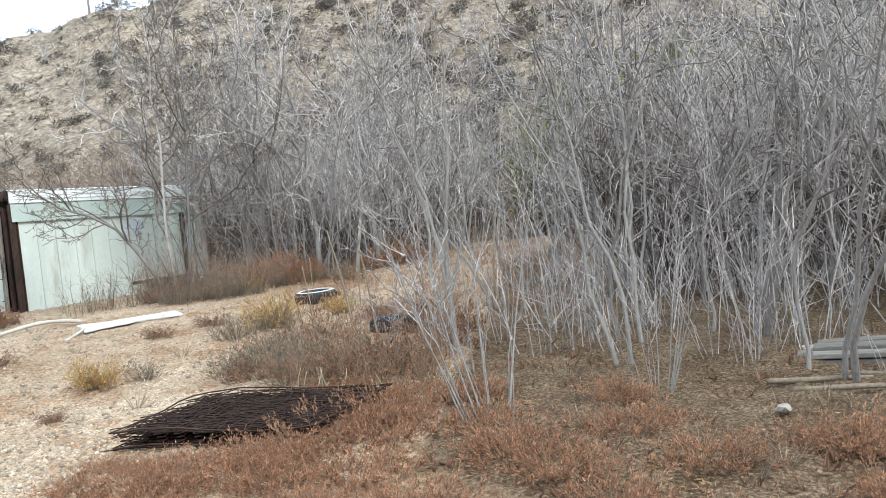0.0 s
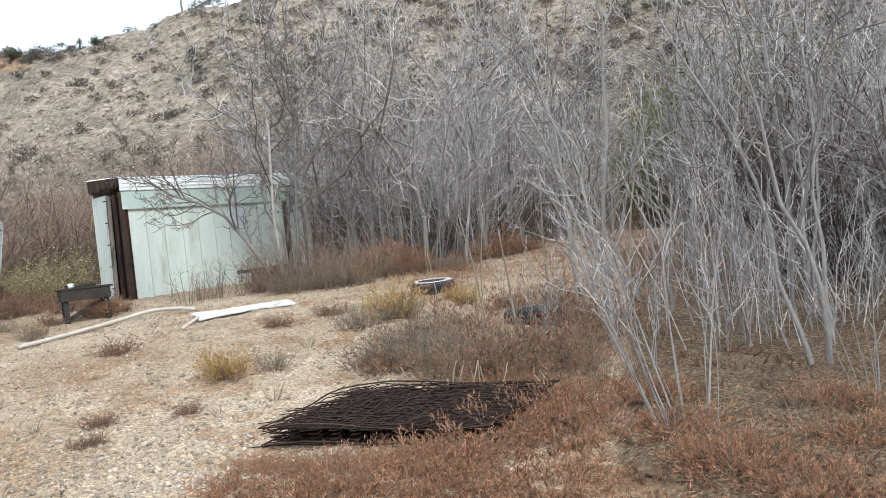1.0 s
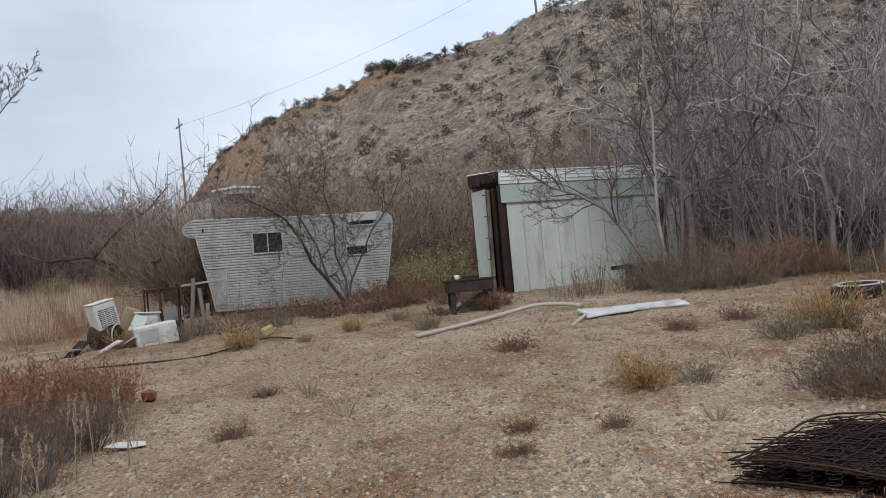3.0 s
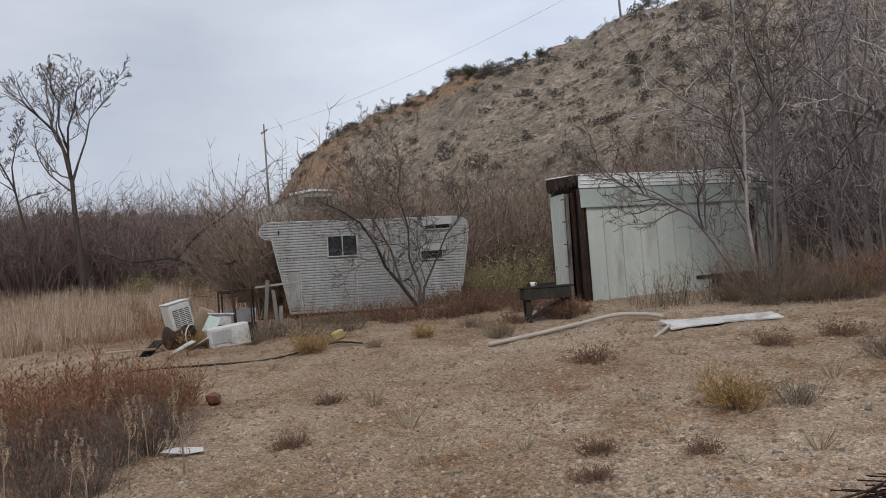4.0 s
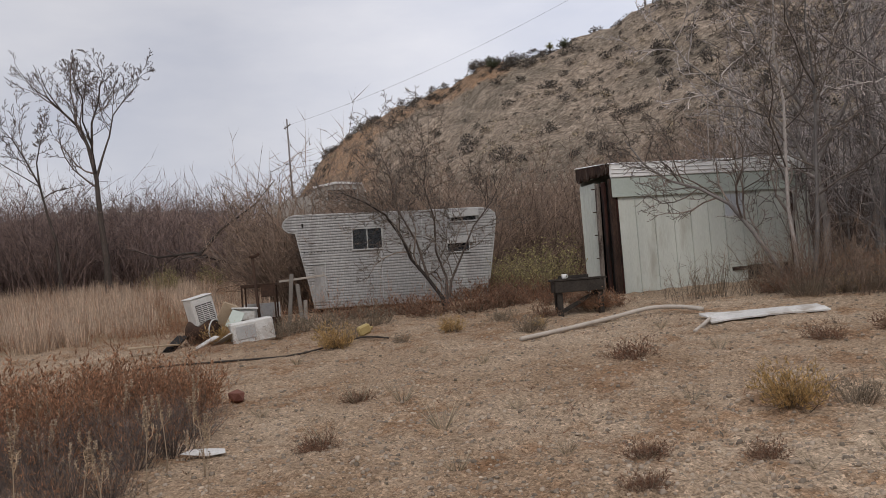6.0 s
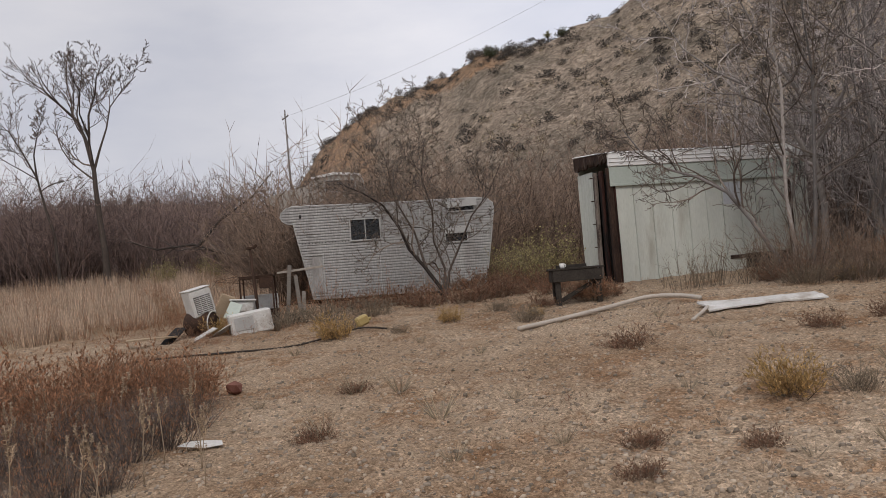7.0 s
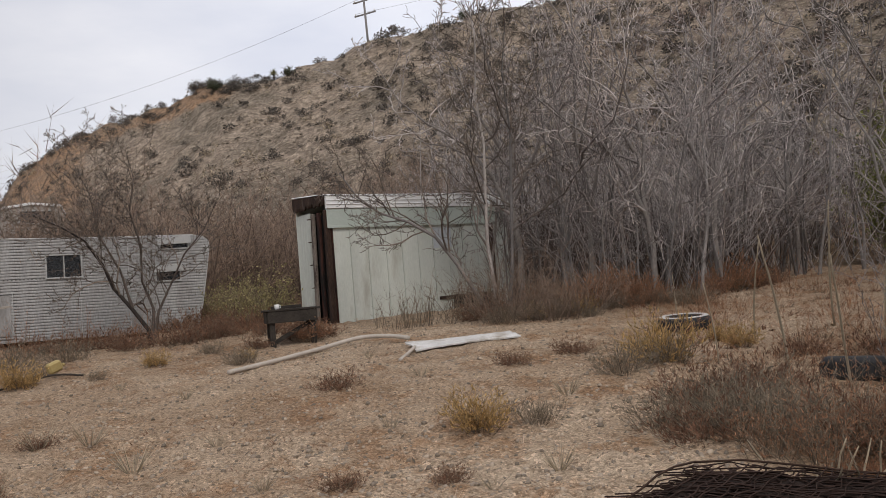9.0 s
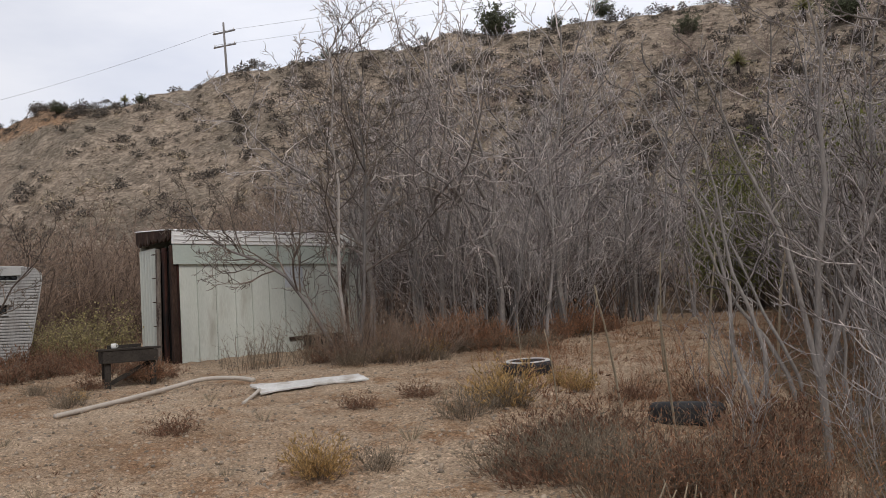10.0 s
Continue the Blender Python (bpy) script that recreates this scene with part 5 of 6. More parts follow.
shed_tree.matrix_world = Matrix.Translation((x, y, ground_z(x, y))) @ Matrix.Rotation(radians(47), 4, "Z")

# the pale spreading trees behind the end of the shed
spread_tree = bare_tree("thicket_tree", 47, (
    (bend(((0, 0, -0.2), (0.05, 0, 1.0), (-0.05, 0, 2.0), (0.1, 0.1, 3.0), (-0.15, 0.1, 3.9), (-0.3, 0.1, 4.9), (-0.35, 0.1, 5.8))), 0.06),
    (bend(((0, 0, 1.5), (-0.35, -0.1, 2.4), (-0.8, -0.2, 3.0), (-1.4, -0.2, 3.4), (-1.9, -0.2, 3.9), (-2.2, -0.2, 4.5))), 0.038),
    (bend(((0, 0, 1.9), (0.5, 0.1, 2.8), (0.8, 0.1, 3.6), (1.3, 0.1, 4.2), (1.5, 0.1, 5.0))), 0.036),
    (bend(((-0.1, 0.1, 2.8), (-0.6, 0, 3.7), (-0.9, 0, 4.5), (-1.2, 0, 5.2))), 0.03)),
    3, (11, 6, 4), 0.95, 0.45, 0.08, 0.36, PALE_BARK, PALE_TWIG, "pale leafless tree with wide crooked branches in the thicket", 0.25, 0.0078, group="grey thicket")
x, y = at(43.6, 15.0)
spread_tree.matrix_world = Matrix.Translation((x, y, ground_z(x, y))) @ Matrix.Rotation(radians(44), 4, "Z")
for az, r, sc, turn in ((38.6, 14.6, 0.95, 2.6), (34.8, 14.4, 0.9, 0.9), (30.6, 15.6, 1.0, 4.2), (26.0, 18.6, 1.0, 0.3), (40.6, 17.0, 1.0, 5.2)):
    copy_at(spread_tree, *at(az, r), sc, turn)

# the crooked tree before the camper
trailer_tree = bare_tree("crooked_tree", 52, (
    (bend(((0, 0, -0.2), (-0.06, 0, 0.25), (-0.32, 0, 0.65), (-0.58, 0, 1.0), (-0.72, 0.05, 1.4), (-1.0, 0.1, 1.85), (-1.35, 0.1, 2.1), (-1.75, 0.1, 2.3))), 0.042),
    (bend(((0, 0, 0.1), (0.04, 0.05, 0.6), (-0.12, 0.1, 1.1), (-0.1, 0.1, 1.7), (-0.25, 0.1, 2.3), (-0.15, 0.2, 2.9), (-0.25, 0.2, 3.4))), 0.026),
    (bend(((0.03, 0, 0.1), (0.12, 0, 0.55), (0.35, -0.05, 1.0), (0.6, -0.05, 1.5), (0.95, -0.1, 1.9), (1.2, -0.1, 2.4))), 0.026),
    (bend(((-0.3, 0, 0.65), (-0.45, -0.1, 1.3), (-0.75, -0.1, 1.9), (-0.85, -0.1, 2.6), (-1.1, -0.1, 3.2))), 0.022)),
    4, (12, 7, 5, 3), 1.0, 0.42, 0.05, 0.44, DARK_BARK, TAN_TWIG, "leafless dark crooked tree spreading in front of the camper", 0.2, 0.0045)
x, y = at(68.1, 15.2)
trailer_tree.matrix_world = Matrix.Translation((x, y, ground_z(x, y))) @ Matrix.Rotation(radians(68), 4, "Z")

# the tall tree at the field's edge
big = bare_tree("tall_tree", 63, (
    (bend(((0, 0, -0.3), (-0.02, 0, 1.3), (-0.12, 0, 2.5), (-0.18, 0, 3.5), (-0.2, 0, 4.3), (-0.42, 0.1, 5.5), (-0.66, 0.2, 6.2), (-1.2, 0.3, 6.8), (-1.8, 0.3, 7.45))), 0.13),
    (bend(((-0.2, 0, 4.2), (-0.3, 0, 5.3), (-0.25, -0.2, 6.3), (0.04, -0.2, 7.15), (0.1, -0.1, 7.7), (0.3, 0, 8.2))), 0.055),
    (bend(((-0.2, 0, 4.3), (0.05, 0.1, 5.1), (0.33, 0.2, 5.9), (0.5, 0.3, 6.7), (1.0, 0.3, 7.4), (1.5, 0.3, 7.9))), 0.048),
    (bend(((-0.3, 0, 5.6), (-0.55, 0, 6.4), (-0.5, 0, 7.2), (-0.75, 0.1, 7.9), (-0.8, 0.1, 8.2))), 0.034),
    (bend(((-1.55, 0, -0.3), (-1.66, 0, 2.06), (-1.9, 0.1, 3.0), (-2.1, 0.1, 4.1), (-2.5, 0.1, 5.0), (-2.9, 0, 5.8), (-3.2, 0, 5.9))), 0.06),
    (bend(((-2.1, 0.1, 4.0), (-2.15, 0, 4.9), (-1.98, 0, 5.7), (-1.75, 0, 6.4))), 0.034)),
    4, (11, 6, 5, 4), 0.8, 0.36, 0.14, 0.4, DARK_BARK, DARK_TWIG, "tall leafless dark tree at the edge of the field", 0.42, 0.0085)
put(big, 89.8, 33, 1.0)
big.matrix_world = big.matrix_world @ Matrix.Rotation(radians(90), 4, "Z")
rng = random.Random(66)
dark = bare_tree("field_tree", 66, stems_from(rng, 3, 5.2, 0.7), 3, (8, 4, 3), 0.95, 0.45, 0.08, 0.40, DARK_BARK, DARK_TWIG, "leafless brown tree in the brush by the field", 0.2, 0.011, group="trees by the field")
put(dark, 84, 40)
for k in range(24):
    copy_at(dark, *at(79.5 + rng.random() * 21, rng.uniform(36, 56)), rng.uniform(0.7, 1.15), k, rng.uniform(0.8, 1.1))
for k in range(12):
    copy_at(dark, *at(50 + rng.random() * 26, rng.uniform(24, 36)), rng.uniform(0.6, 0.85), k, rng.uniform(0.8, 1.1))
fallen = bare_tree("fallen_limb", 64, ((bend(((3.2, 0, 0.0), (2.0, 0, 0.7), (0.8, 0, 1.1), (0.0, 0, 1.4), (-1.2, 0, 1.3), (-2.0, 0, 1.6))), 0.09), (bend(((0.2, 0, 1.35), (1.0, 0.1, 2.2), (2.2, 0.1, 3.0), (3.0, 0.1, 3.9))), 0.06)), 2, (7, 4), 0.6, 0.2, 0.03, 0.25, DARK_BARK, DARK_TWIG, "pale fallen limb hung in the brush", 0.3, 0.01)
put(fallen, 84.5, 31)
fallen.matrix_world = fallen.matrix_world @ Matrix.Rotation(radians(85), 4, "Z")


# ---- brush belts ----
def brush_proto(seed, width, height, stems, side, sub=2, lean=0.9, thick=1.0):
    """A rounded leafless shrub of arching stems, side twigs and twigs on those, as arrays."""
    rng = random.Random(seed)
    g = Geo()

    def turned(way, wide):
        o = way.orthogonal()
        o.rotate(Matrix.Rotation(rng.uniform(0, 6.283), 3, way))
        return (way + o * wide + Vector((0, 0, 0.12))).normalized()

    for _ in range(stems):
        a, t = rng.uniform(0, 6.283), rng.random() ** 0.6
        d = Vector((math.cos(a) * t * lean, math.sin(a) * t * lean, 1)).normalized()
        foot = Vector((math.cos(a), math.sin(a), 0)) * width * 0.3 * rng.random() - Vector((0, 0, 0.1))
        ln = height * rng.uniform(0.78, 1.06) * (1.08 - 0.2 * t)
        pts = wander(rng, foot, d, ln, 3, 0.26, 0.05)
        r = 0.0105 * rng.uniform(0.7, 1.2) * thick
        g.tube(pts[:3], [r, r * 0.9, r * 0.7], 3, cap=False)
        spike(g, pts[2], pts[3], r * 0.7)
        for k in range(side):
            u = 0.3 + 0.68 * (k + rng.random()) / side
            j = min(int(u * 3), 2)
            p = pts[j].lerp(pts[j + 1], u * 3 - j)
            way = turned((pts[j + 1] - pts[j]).normalized(), rng.uniform(0.5, 1.1))
            q = p + way * ln * rng.uniform(0.16, 0.34)
            spike(g, p, q, r * 0.62)
            for _ in range(sub):
                m = p.lerp(q, rng.uniform(0.3, 0.9))
                spike(g, m, m + turned(way, rng.uniform(0.5, 1.2)) * ln * rng.uniform(0.07, 0.16), r * 0.5)
    return g.arrays()


def fill(n, seed, az0, az1, r0, r1, size, tall, skip=None):
    rng = random.Random(seed)
    rows = []
    while len(rows) < n:
        az, r = rng.uniform(az0, az1), rng.uniform(r0, r1)
        x, y = at(az, r)
        if skip and skip(az, r):
            continue
        rows.append((x, y, ground_z(x, y) - 0.05, rng.uniform(0, 6.28), rng.uniform(*size), rng.uniform(*tall), rng.uniform(-0.12, 0.12)))
    return rows


wands = [brush_proto(s, 1.3, 2.5, 9, 7) for s in (1, 2, 3, 4)]
scatter("brush_belt", wands, fill(360, 5, 48, 80, 19.2, 42, (0.95, 1.75), (0.9, 1.2), lambda a, r: 73.5 < a < 79 and 22 < r < 27 or a < 66 and r < 23), BRUSH, "reddish brown leafless brush below the hill", "brush")
tangle = [brush_proto(s, 1.9, 2.5, 15, 7, 2, 0.9, 1.1) for s in (11, 12, 13, 14)]
scatter("dark_brush", tangle, fill(400, 6, 78, 112, 34, 56, (1.25, 1.9), (0.9, 1.1)), BELT, "dark leafless brush at the edge of the field", "brush")
scatter("far_woods", wands, fill(120, 7, 76, 112, 56, 100, (1.3, 2.0), (1.0, 1.3)), BELT, "far leafless woods", "woods")
scatter("hill_brush", wands, fill(420, 51, -14, 44, 27, 58, (0.5, 1.0), (0.6, 0.95)), BELT, "purple grey leafless brush on the lower slope", "brush")
scatter("shed_brush", [brush_proto(s, 0.7, 1.25, 9, 7, 2, 1.0, 0.45) for s in (15, 16, 17)], fill(24, 52, 38.5, 45.6, 12.4, 13.4, (0.6, 1.15), (0.8, 1.2)), BRUSH, "brown leafless brush before the end of the shed", "brush")
scatter("thicket_twigs", [brush_proto(s, 1.6, 3.9, 9, 8, 3, 0.75, 0.95) for s in (81, 82, 83, 84)], fill(190, 54, -28, 47, 8.2, 29, (0.7, 1.12), (0.8, 1.15), lambda a, r: r < lerp_table(FRONT, a) + 0.3 or 16.8 < a < 22.5), TWIG, "tangle of thin grey leafless twigs in the thicket", "twigs")
scatter("screen_brush", wands, fill(110, 31, 70.5, 79, 19.6, 21.8, (0.9, 1.15), (0.95, 1.15)), BRUSH, "brown leafless brush behind the camper", "brush")
scatter("red_brush", [shrub_geo(s, 0.8, 0.8, 16, 0, 0.03, 5, thin=1.4)[0].arrays() for s in (61, 62, 63)], fill(150, 32, 79, 100, 17, 33, (0.7, 1.3), (0.7, 1.1)) + fill(70, 33, 58, 80, 15, 19, (0.7, 1.2), (0.6, 1.0)) + fill(150, 39, 11, 36, 8.0, 17.5, (0.35, 1.0), (0.6, 1.1)) + fill(70, 34, 78.5, 92, 14.5, 20, (0.5, 1.0), (0.6, 1.0)) + fill(26, 46, 79, 86, 12.6, 14.2, (0.35, 0.7), (0.5, 0.9)), RED_LEAF, "rust brown dry weeds along the field", "weeds")
scatter("shed_stalks", [shrub_geo(s, 0.5, 1.05, 9, 0, 0.03, 5, lean=0.8, thin=1.3)[0].arrays() for s in (64, 65, 66)], fill(34, 35, 40, 54, 12.9, 14.0, (0.7, 1.25), (0.7, 1.15)), STEM, "thin dry stalks standing before the shed", "stalks")
scatter("near_undergrowth", [shrub_geo(q, 0.8, 2.0, 7, 0, 0.1, 5, lean=0.8, thin=1.6)[0].arrays() for q in (5, 6, 7)], fill(90, 41, -26, 12, 5.8, 11, (0.5, 1.0), (0.7, 1.3)), TWIG, "thin dry stems among dead leaves", "undergrowth")
# dark-coloured backdrop of stems that stands in for shade deep in the thicket
scatter("undergrowth", wands, fill(360, 8, -26, 50, 9, 29, (0.6, 1.15), (0.9, 1.4), lambda a, r: r < lerp_table(FRONT, a) + 0.5 or 16.8 < a < 22.5 and r < 23), SHADED_UNDER, "thin undergrowth coloured dark for the shade inside the thicket", "undergrowth")

# ---- bushes ----
yellow = shrub(101, 0.34, 0.36, 80, 3600, 0.03, STEM, YELLOW_LEAF, "dry bush with faded yellow flower heads on gravel", 6, group="yellow bushes", top_only=0.6, sliver=0.09)
put(yellow, 46.4, 6.05, 1.0)
for az, r, s in ((75.8, 11.3, 1.15), (67.9, 11.75, 0.75), (34.6, 8.3, 1.5), (83.2, 14.0, 1.1), (62.0, 11.4, 0.5), (29.4, 9.05, 0.8), (30.6, 9.6, 0.7), (39.6, 13.2, 1.1), (42.6, 13.0, 0.9)):
    copy_at(yellow, *at(az, r), s, az)
grey = shrub(102, 0.36, 0.34, 80, 1000, 0.03, STEM, GREY_LEAF, "small grey dry bush on gravel", 6, group="grey bushes", sliver=0.07)
put(grey, 42.6, 6.2, 0.85)
for az, r, s in ((62.6, 11.0, 1.05), (28.8, 5.6, 1.4), (25.5, 5.5, 1.5), (71.4, 11.0, 0.55), (36.8, 7.7, 1.25), (34.0, 8.2, 1.25), (74.6, 12.2, 0.9), (73.2, 13.6, 1.5), (76.2, 13.8, 1.6), (78.4, 14.3, 1.5), (79.6, 13.8, 1.2), (64.5, 12.4, 0.9), (31.5, 6.0, 1.3), (28.5, 6.1, 1.5), (34.5, 5.9, 1.0), (45.0, 12.4, 1.2), (43.3, 12.8, 1.3), (41.8, 12.9, 1.2), (40.5, 13.0, 1.3), (39.0, 12.6, 0.9)):
    copy_at(grey, *at(az, r), s, az * 2)
pink = shrub(103, 0.42, 0.32, 80, 2300, 0.028, STEM, BROWN_LEAF, "low reddish brown dry bush", 7, group="brown bushes", lean=1.2, sliver=0.09)
put(pink, 56.0, 8.15, 0.9)
for az, r, s in ((58.6, 13.3, 1.2), (57.3, 13.2, 1.2), (61.6, 12.6, 0.9), (69.5, 14.3, 1.4), (66.4, 14.4, 1.5), (65.0, 14.9, 1.6), (70.8, 15.4, 1.5), (72.6, 15.6, 1.5), (63.6, 15.0, 1.5), (81.8, 13.9, 0.8), (84.6, 14.2, 1.0), (40.2, 9.1, 0.8), (44.2, 8.7, 0.7), (27.5, 7.0, 1.2), (30.0, 6.7, 1.1), (32.5, 6.6, 1.1), (22.0, 5.4, 1.6), (18.5, 5.6, 1.6), (31.4, 5.6, 1.2), (18.0, 7.2, 1.5), (21.5, 8.4, 1.2), (16.0, 6.4, 1.6), (25.6, 8.6, 0.9), (55.8, 5.0, 0.5), (56.0, 4.4, 0.45), (77.6, 6.0, 0.6), (74.7, 7.5, 0.55), (48.2, 4.9, 0.45), (60.5, 14.2, 1.5), (62.2, 15.8, 1.8), (64.2, 17, 1.8), (66.4, 17.4, 1.8), (74.4, 15.9, 1.3), (46.2, 13.1, 1.5), (44.4, 13.6, 1.6), (42.4, 13.7, 1.6), (40.4, 13.8, 1.5)):
    copy_at(pink, *at(az, r), s, az * 3)
red = shrub(104, 0.55, 0.62, 90, 6500, 0.024, STEM, RED_LEAF, "rust red dry bush with fine leaves", 7, group="rust red bushes", lean=1.0, top_only=0.7, sliver=0.15)
put(red, 85.6, 8.0, 1.0)
rng = random.Random(9)
for az, r, s in ((87.2, 7.6, 1.0), (89.2, 7.9, 1.2), (91.0, 7.2, 1.1), (92.5, 7.6, 1.2), (95.4, 8.2, 1.3), (87.4, 8.6, 1.0), (97.5, 7.2, 1.2), (94.0, 6.9, 1.1), (57.9, 12.8, 0.7), (90.4, 8.8, 1.1)):
    copy_at(red, *at(az, r), s, az * 3)
for k in range(24):
    az = rng.uniform(28, 44)
    copy_at((red, pink, grey)[k % 3], *at(az, lerp_table(FRONT, az) - rng.uniform(0.0, 1.0)), rng.uniform(0.9, 1.6), k, rng.uniform(0.7, 1.0))
low_red = shrub(105, 0.75, 0.34, 100, 5200, 0.024, STEM, RED_LEAF, "low rust red dry bush on dead leaves", 8, group="rust red bushes", lean=1.25, sliver=0.12)
x, y = -4.0, 5.1
low_red.matrix_world = Matrix.Translation((x, y, ground_z(x, y)))
for x, y, s in ((-4.8, 4.95, 0.4), (-4.68, 5.25, 0.5), (-5.0, 4.55, 0.36), (-5.45, 3.88, 0.42), (-5.25, 3.95, 0.45), (-5.02, 4.05, 0.45), (-4.8, 4.2, 0.5), (-4.62, 4.3, 0.6), (-4.75, 3.85, 0.7), (-4.95, 3.68, 0.65), (-5.2, 3.55, 0.6), (-5.0, 3.9, 0.4), (-4.6, 3.6, 0.8), (-4.4, 4.05, 0.9), (-4.45, 4.4, 0.8), (-4.35, 4.7, 1.0), (-4.45, 5.1, 0.9), (-4.25, 5.4, 0.9), (-4.6, 5.35, 0.5), (-3.75, 4.4, 0.95), (-3.0, 4.9, 0.9), (-4.6, 5.7, 0.9), (-3.9, 5.9, 0.8), (-2.5, 5.5, 0.85), (-1.9, 5.1, 0.8), (-2.2, 4.4, 0.75), (-1.3, 5.6, 0.8), (-0.9, 4.9, 0.8), (-3.1, 4.0, 0.85), (-3.75, 3.75, 0.75), (-0.4, 5.6, 0.8), (-2.8, 6.1, 0.7), (-5.2, 6.3, 0.8), (-1.6, 4.3, 0.7), (-3.5, 5.4, 0.8), (-4.9, 6.6, 0.8), (-4.3, 5.3, 0.9), (-4.1, 4.1, 0.8), (-4.5, 3.3, 0.75), (-2.6, 4.7, 0.8), (-0.2, 4.8, 0.7), (-4.4, 4.45, 0.65), (-4.5, 5.05, 0.75), (-5.0, 5.75, 0.7), (-3.07, 3.87, 0.62), (-3.46, 3.77, 0.62), (0.21, 5.68, 0.73), (-3.13, 5.0, 0.58), (-3.37, 3.88, 0.56), (0.25, 5.76, 0.74), (-0.36, 4.1, 0.59), (-1.19, 5.5, 0.76), (0.02, 3.83, 0.68), (-0.98, 4.92, 0.55)):
    copy_at(low_red, x, y, s, x * 5)
olive = shrub(106, 0.9, 1.15, 110, 3600, 0.034, STEM, OLIVE_LEAF, "yellowish green bush beside the shed", 6, group="olive bushes", lean=0.8)
put(olive, 60.9, 16.4, 1.1)
for az, r, s in ((62.9, 17.6, 0.9), (64.8, 18.6, 0.85), (86.5, 30, 1.0), (83.5, 33, 1.0)):
    copy_at(olive, *at(az, r), s, az)
green = shrub(107, 1.6, 3.6, 120, 8500, 0.06, DARK_BARK, GREEN_LEAF, "green evergreen bush in the thicket", 7, name="evergreen", lean=0.7)
put(green, 18.4, 22.0, 1.1)
for az, r, s in ((19.8, 21.5, 0.95), (11.2, 20.5, 1.4), (19.5, 33.5, 0.9), (12.5, 38, 0.7), (8, 36, 0.8), (5, 33, 0.8), (53, 34, 0.6)):
    copy_at(green, *at(az, r), s, az)

# junipers and yuccas on the crest
juniper = shrub(109, 1.7, 2.6, 60, 4200, 0.12, DARK_BARK, JUNIPER, "dark green juniper on the crest of the hill", 7, name="juniper", group="crest junipers", lean=0.8)
put(juniper, 34.4, 66.5, 1.15)
for az, r, s in ((27.0, 66, 0.7), (30.2, 66.3, 0.5), (21.5, 60, 0.7), (12, 55, 0.9), (58.6, 77, 0.4), (63.6, 79.5, 0.5), (46.3, 71, 0.4)):
    copy_at(juniper, *at(az, r), s, az)
rng = random.Random(93)
spikes = Geo()
for _ in range(110):
    a, e = rng.uniform(0, 6.283), rng.uniform(-0.5, 1.4)
    d = Vector((math.cos(a) * math.cos(e), math.sin(a) * math.cos(e), math.sin(e)))
    w = d.cross(Vector((0, 0, 1))).normalized() * 0.035
    i, c = len(spikes.v), Vector((0, 0, 0.75))
    ln = rng.uniform(0.6, 0.95)
    spikes.v += [c + d * 0.08 - w, c + d * 0.08 + w, c + d * ln - Vector((0, 0, 0.06)), c + d * 0.3 + Vector((0, 0, 0.02))]
    spikes.f += [(i, i + 1, i + 3), (i + 1, i + 2, i + 3), (i, i + 3, i + 2)]
yucca = thing("yucca", Matrix(), "spiky yellowish green yucca on the dry hill", "yucca", "yuccas")
part("trunk", rod((0, 0, -0.2), (0, 0, 0.8), 0.1, 0.09), DARK_BARK, yucca)
part("rosette", spikes, YUCCA, yucca, "rosette of stiff pointed leaves")
put(yucca, 14.4, 57, 1.1)
copy_at(yucca, *at(18.6, 51), 1.0, 1.0)
copy_at(yucca, *at(59.6, 78.5), 0.7, 2.0)

# single dead stalks
rng = random.Random(92)
g = Geo()
g.tube(wander(rng, Vector((0, 0, -0.05)), Vector((0.08, 0, 1)), 1.35, 7, 0.07, 0.02), [0.013, 0.013, 0.012, 0.012, 0.011, 0.01, 0.009, 0.008], 5)
first = thing("dead_stalk", Matrix(), "single pale dead stalk standing in the weeds", "stalk", "dead stalks")
part("stalk", g, PALE_STEM, first)
put(first, 21.2, 9.4, 1.1)
for az, r, s in ((28.6, 9.8, 0.8), (24.0, 10.5, 1.1), (19.5, 8.0, 0.9), (33.4, 10.9, 0.5), (26.5, 7.6, 0.9), (17.0, 9.4, 1.2), (23.0, 6.9, 0.8), (30.8, 8.2, 0.6)):
    copy_at(first, *at(az, r), s, az * 7)

wiry = shrub(108, 0.42, 0.52, 90, 500, 0.03, DARK_TWIG, RED_LEAF, "wiry grey brown dry bush below rust red bushes", 7, group="wiry bushes", lean=0.9, top_only=0.6, sliver=0.08)
put(wiry, 87.0, 6.5, 1.0)
for az, r, s in ((89.5, 6.3, 1.1), (92.0, 6.7, 1.15), (94.5, 6.2, 1.1), (97.0, 6.4, 1.2), (90.8, 5.7, 0.8), (85.8, 7.1, 0.9), (88.4, 7.0, 1.1), (93.4, 5.6, 0.9), (96.0, 5.5, 0.9)):
    copy_at(wiry, *at(az, r), s, az * 3)

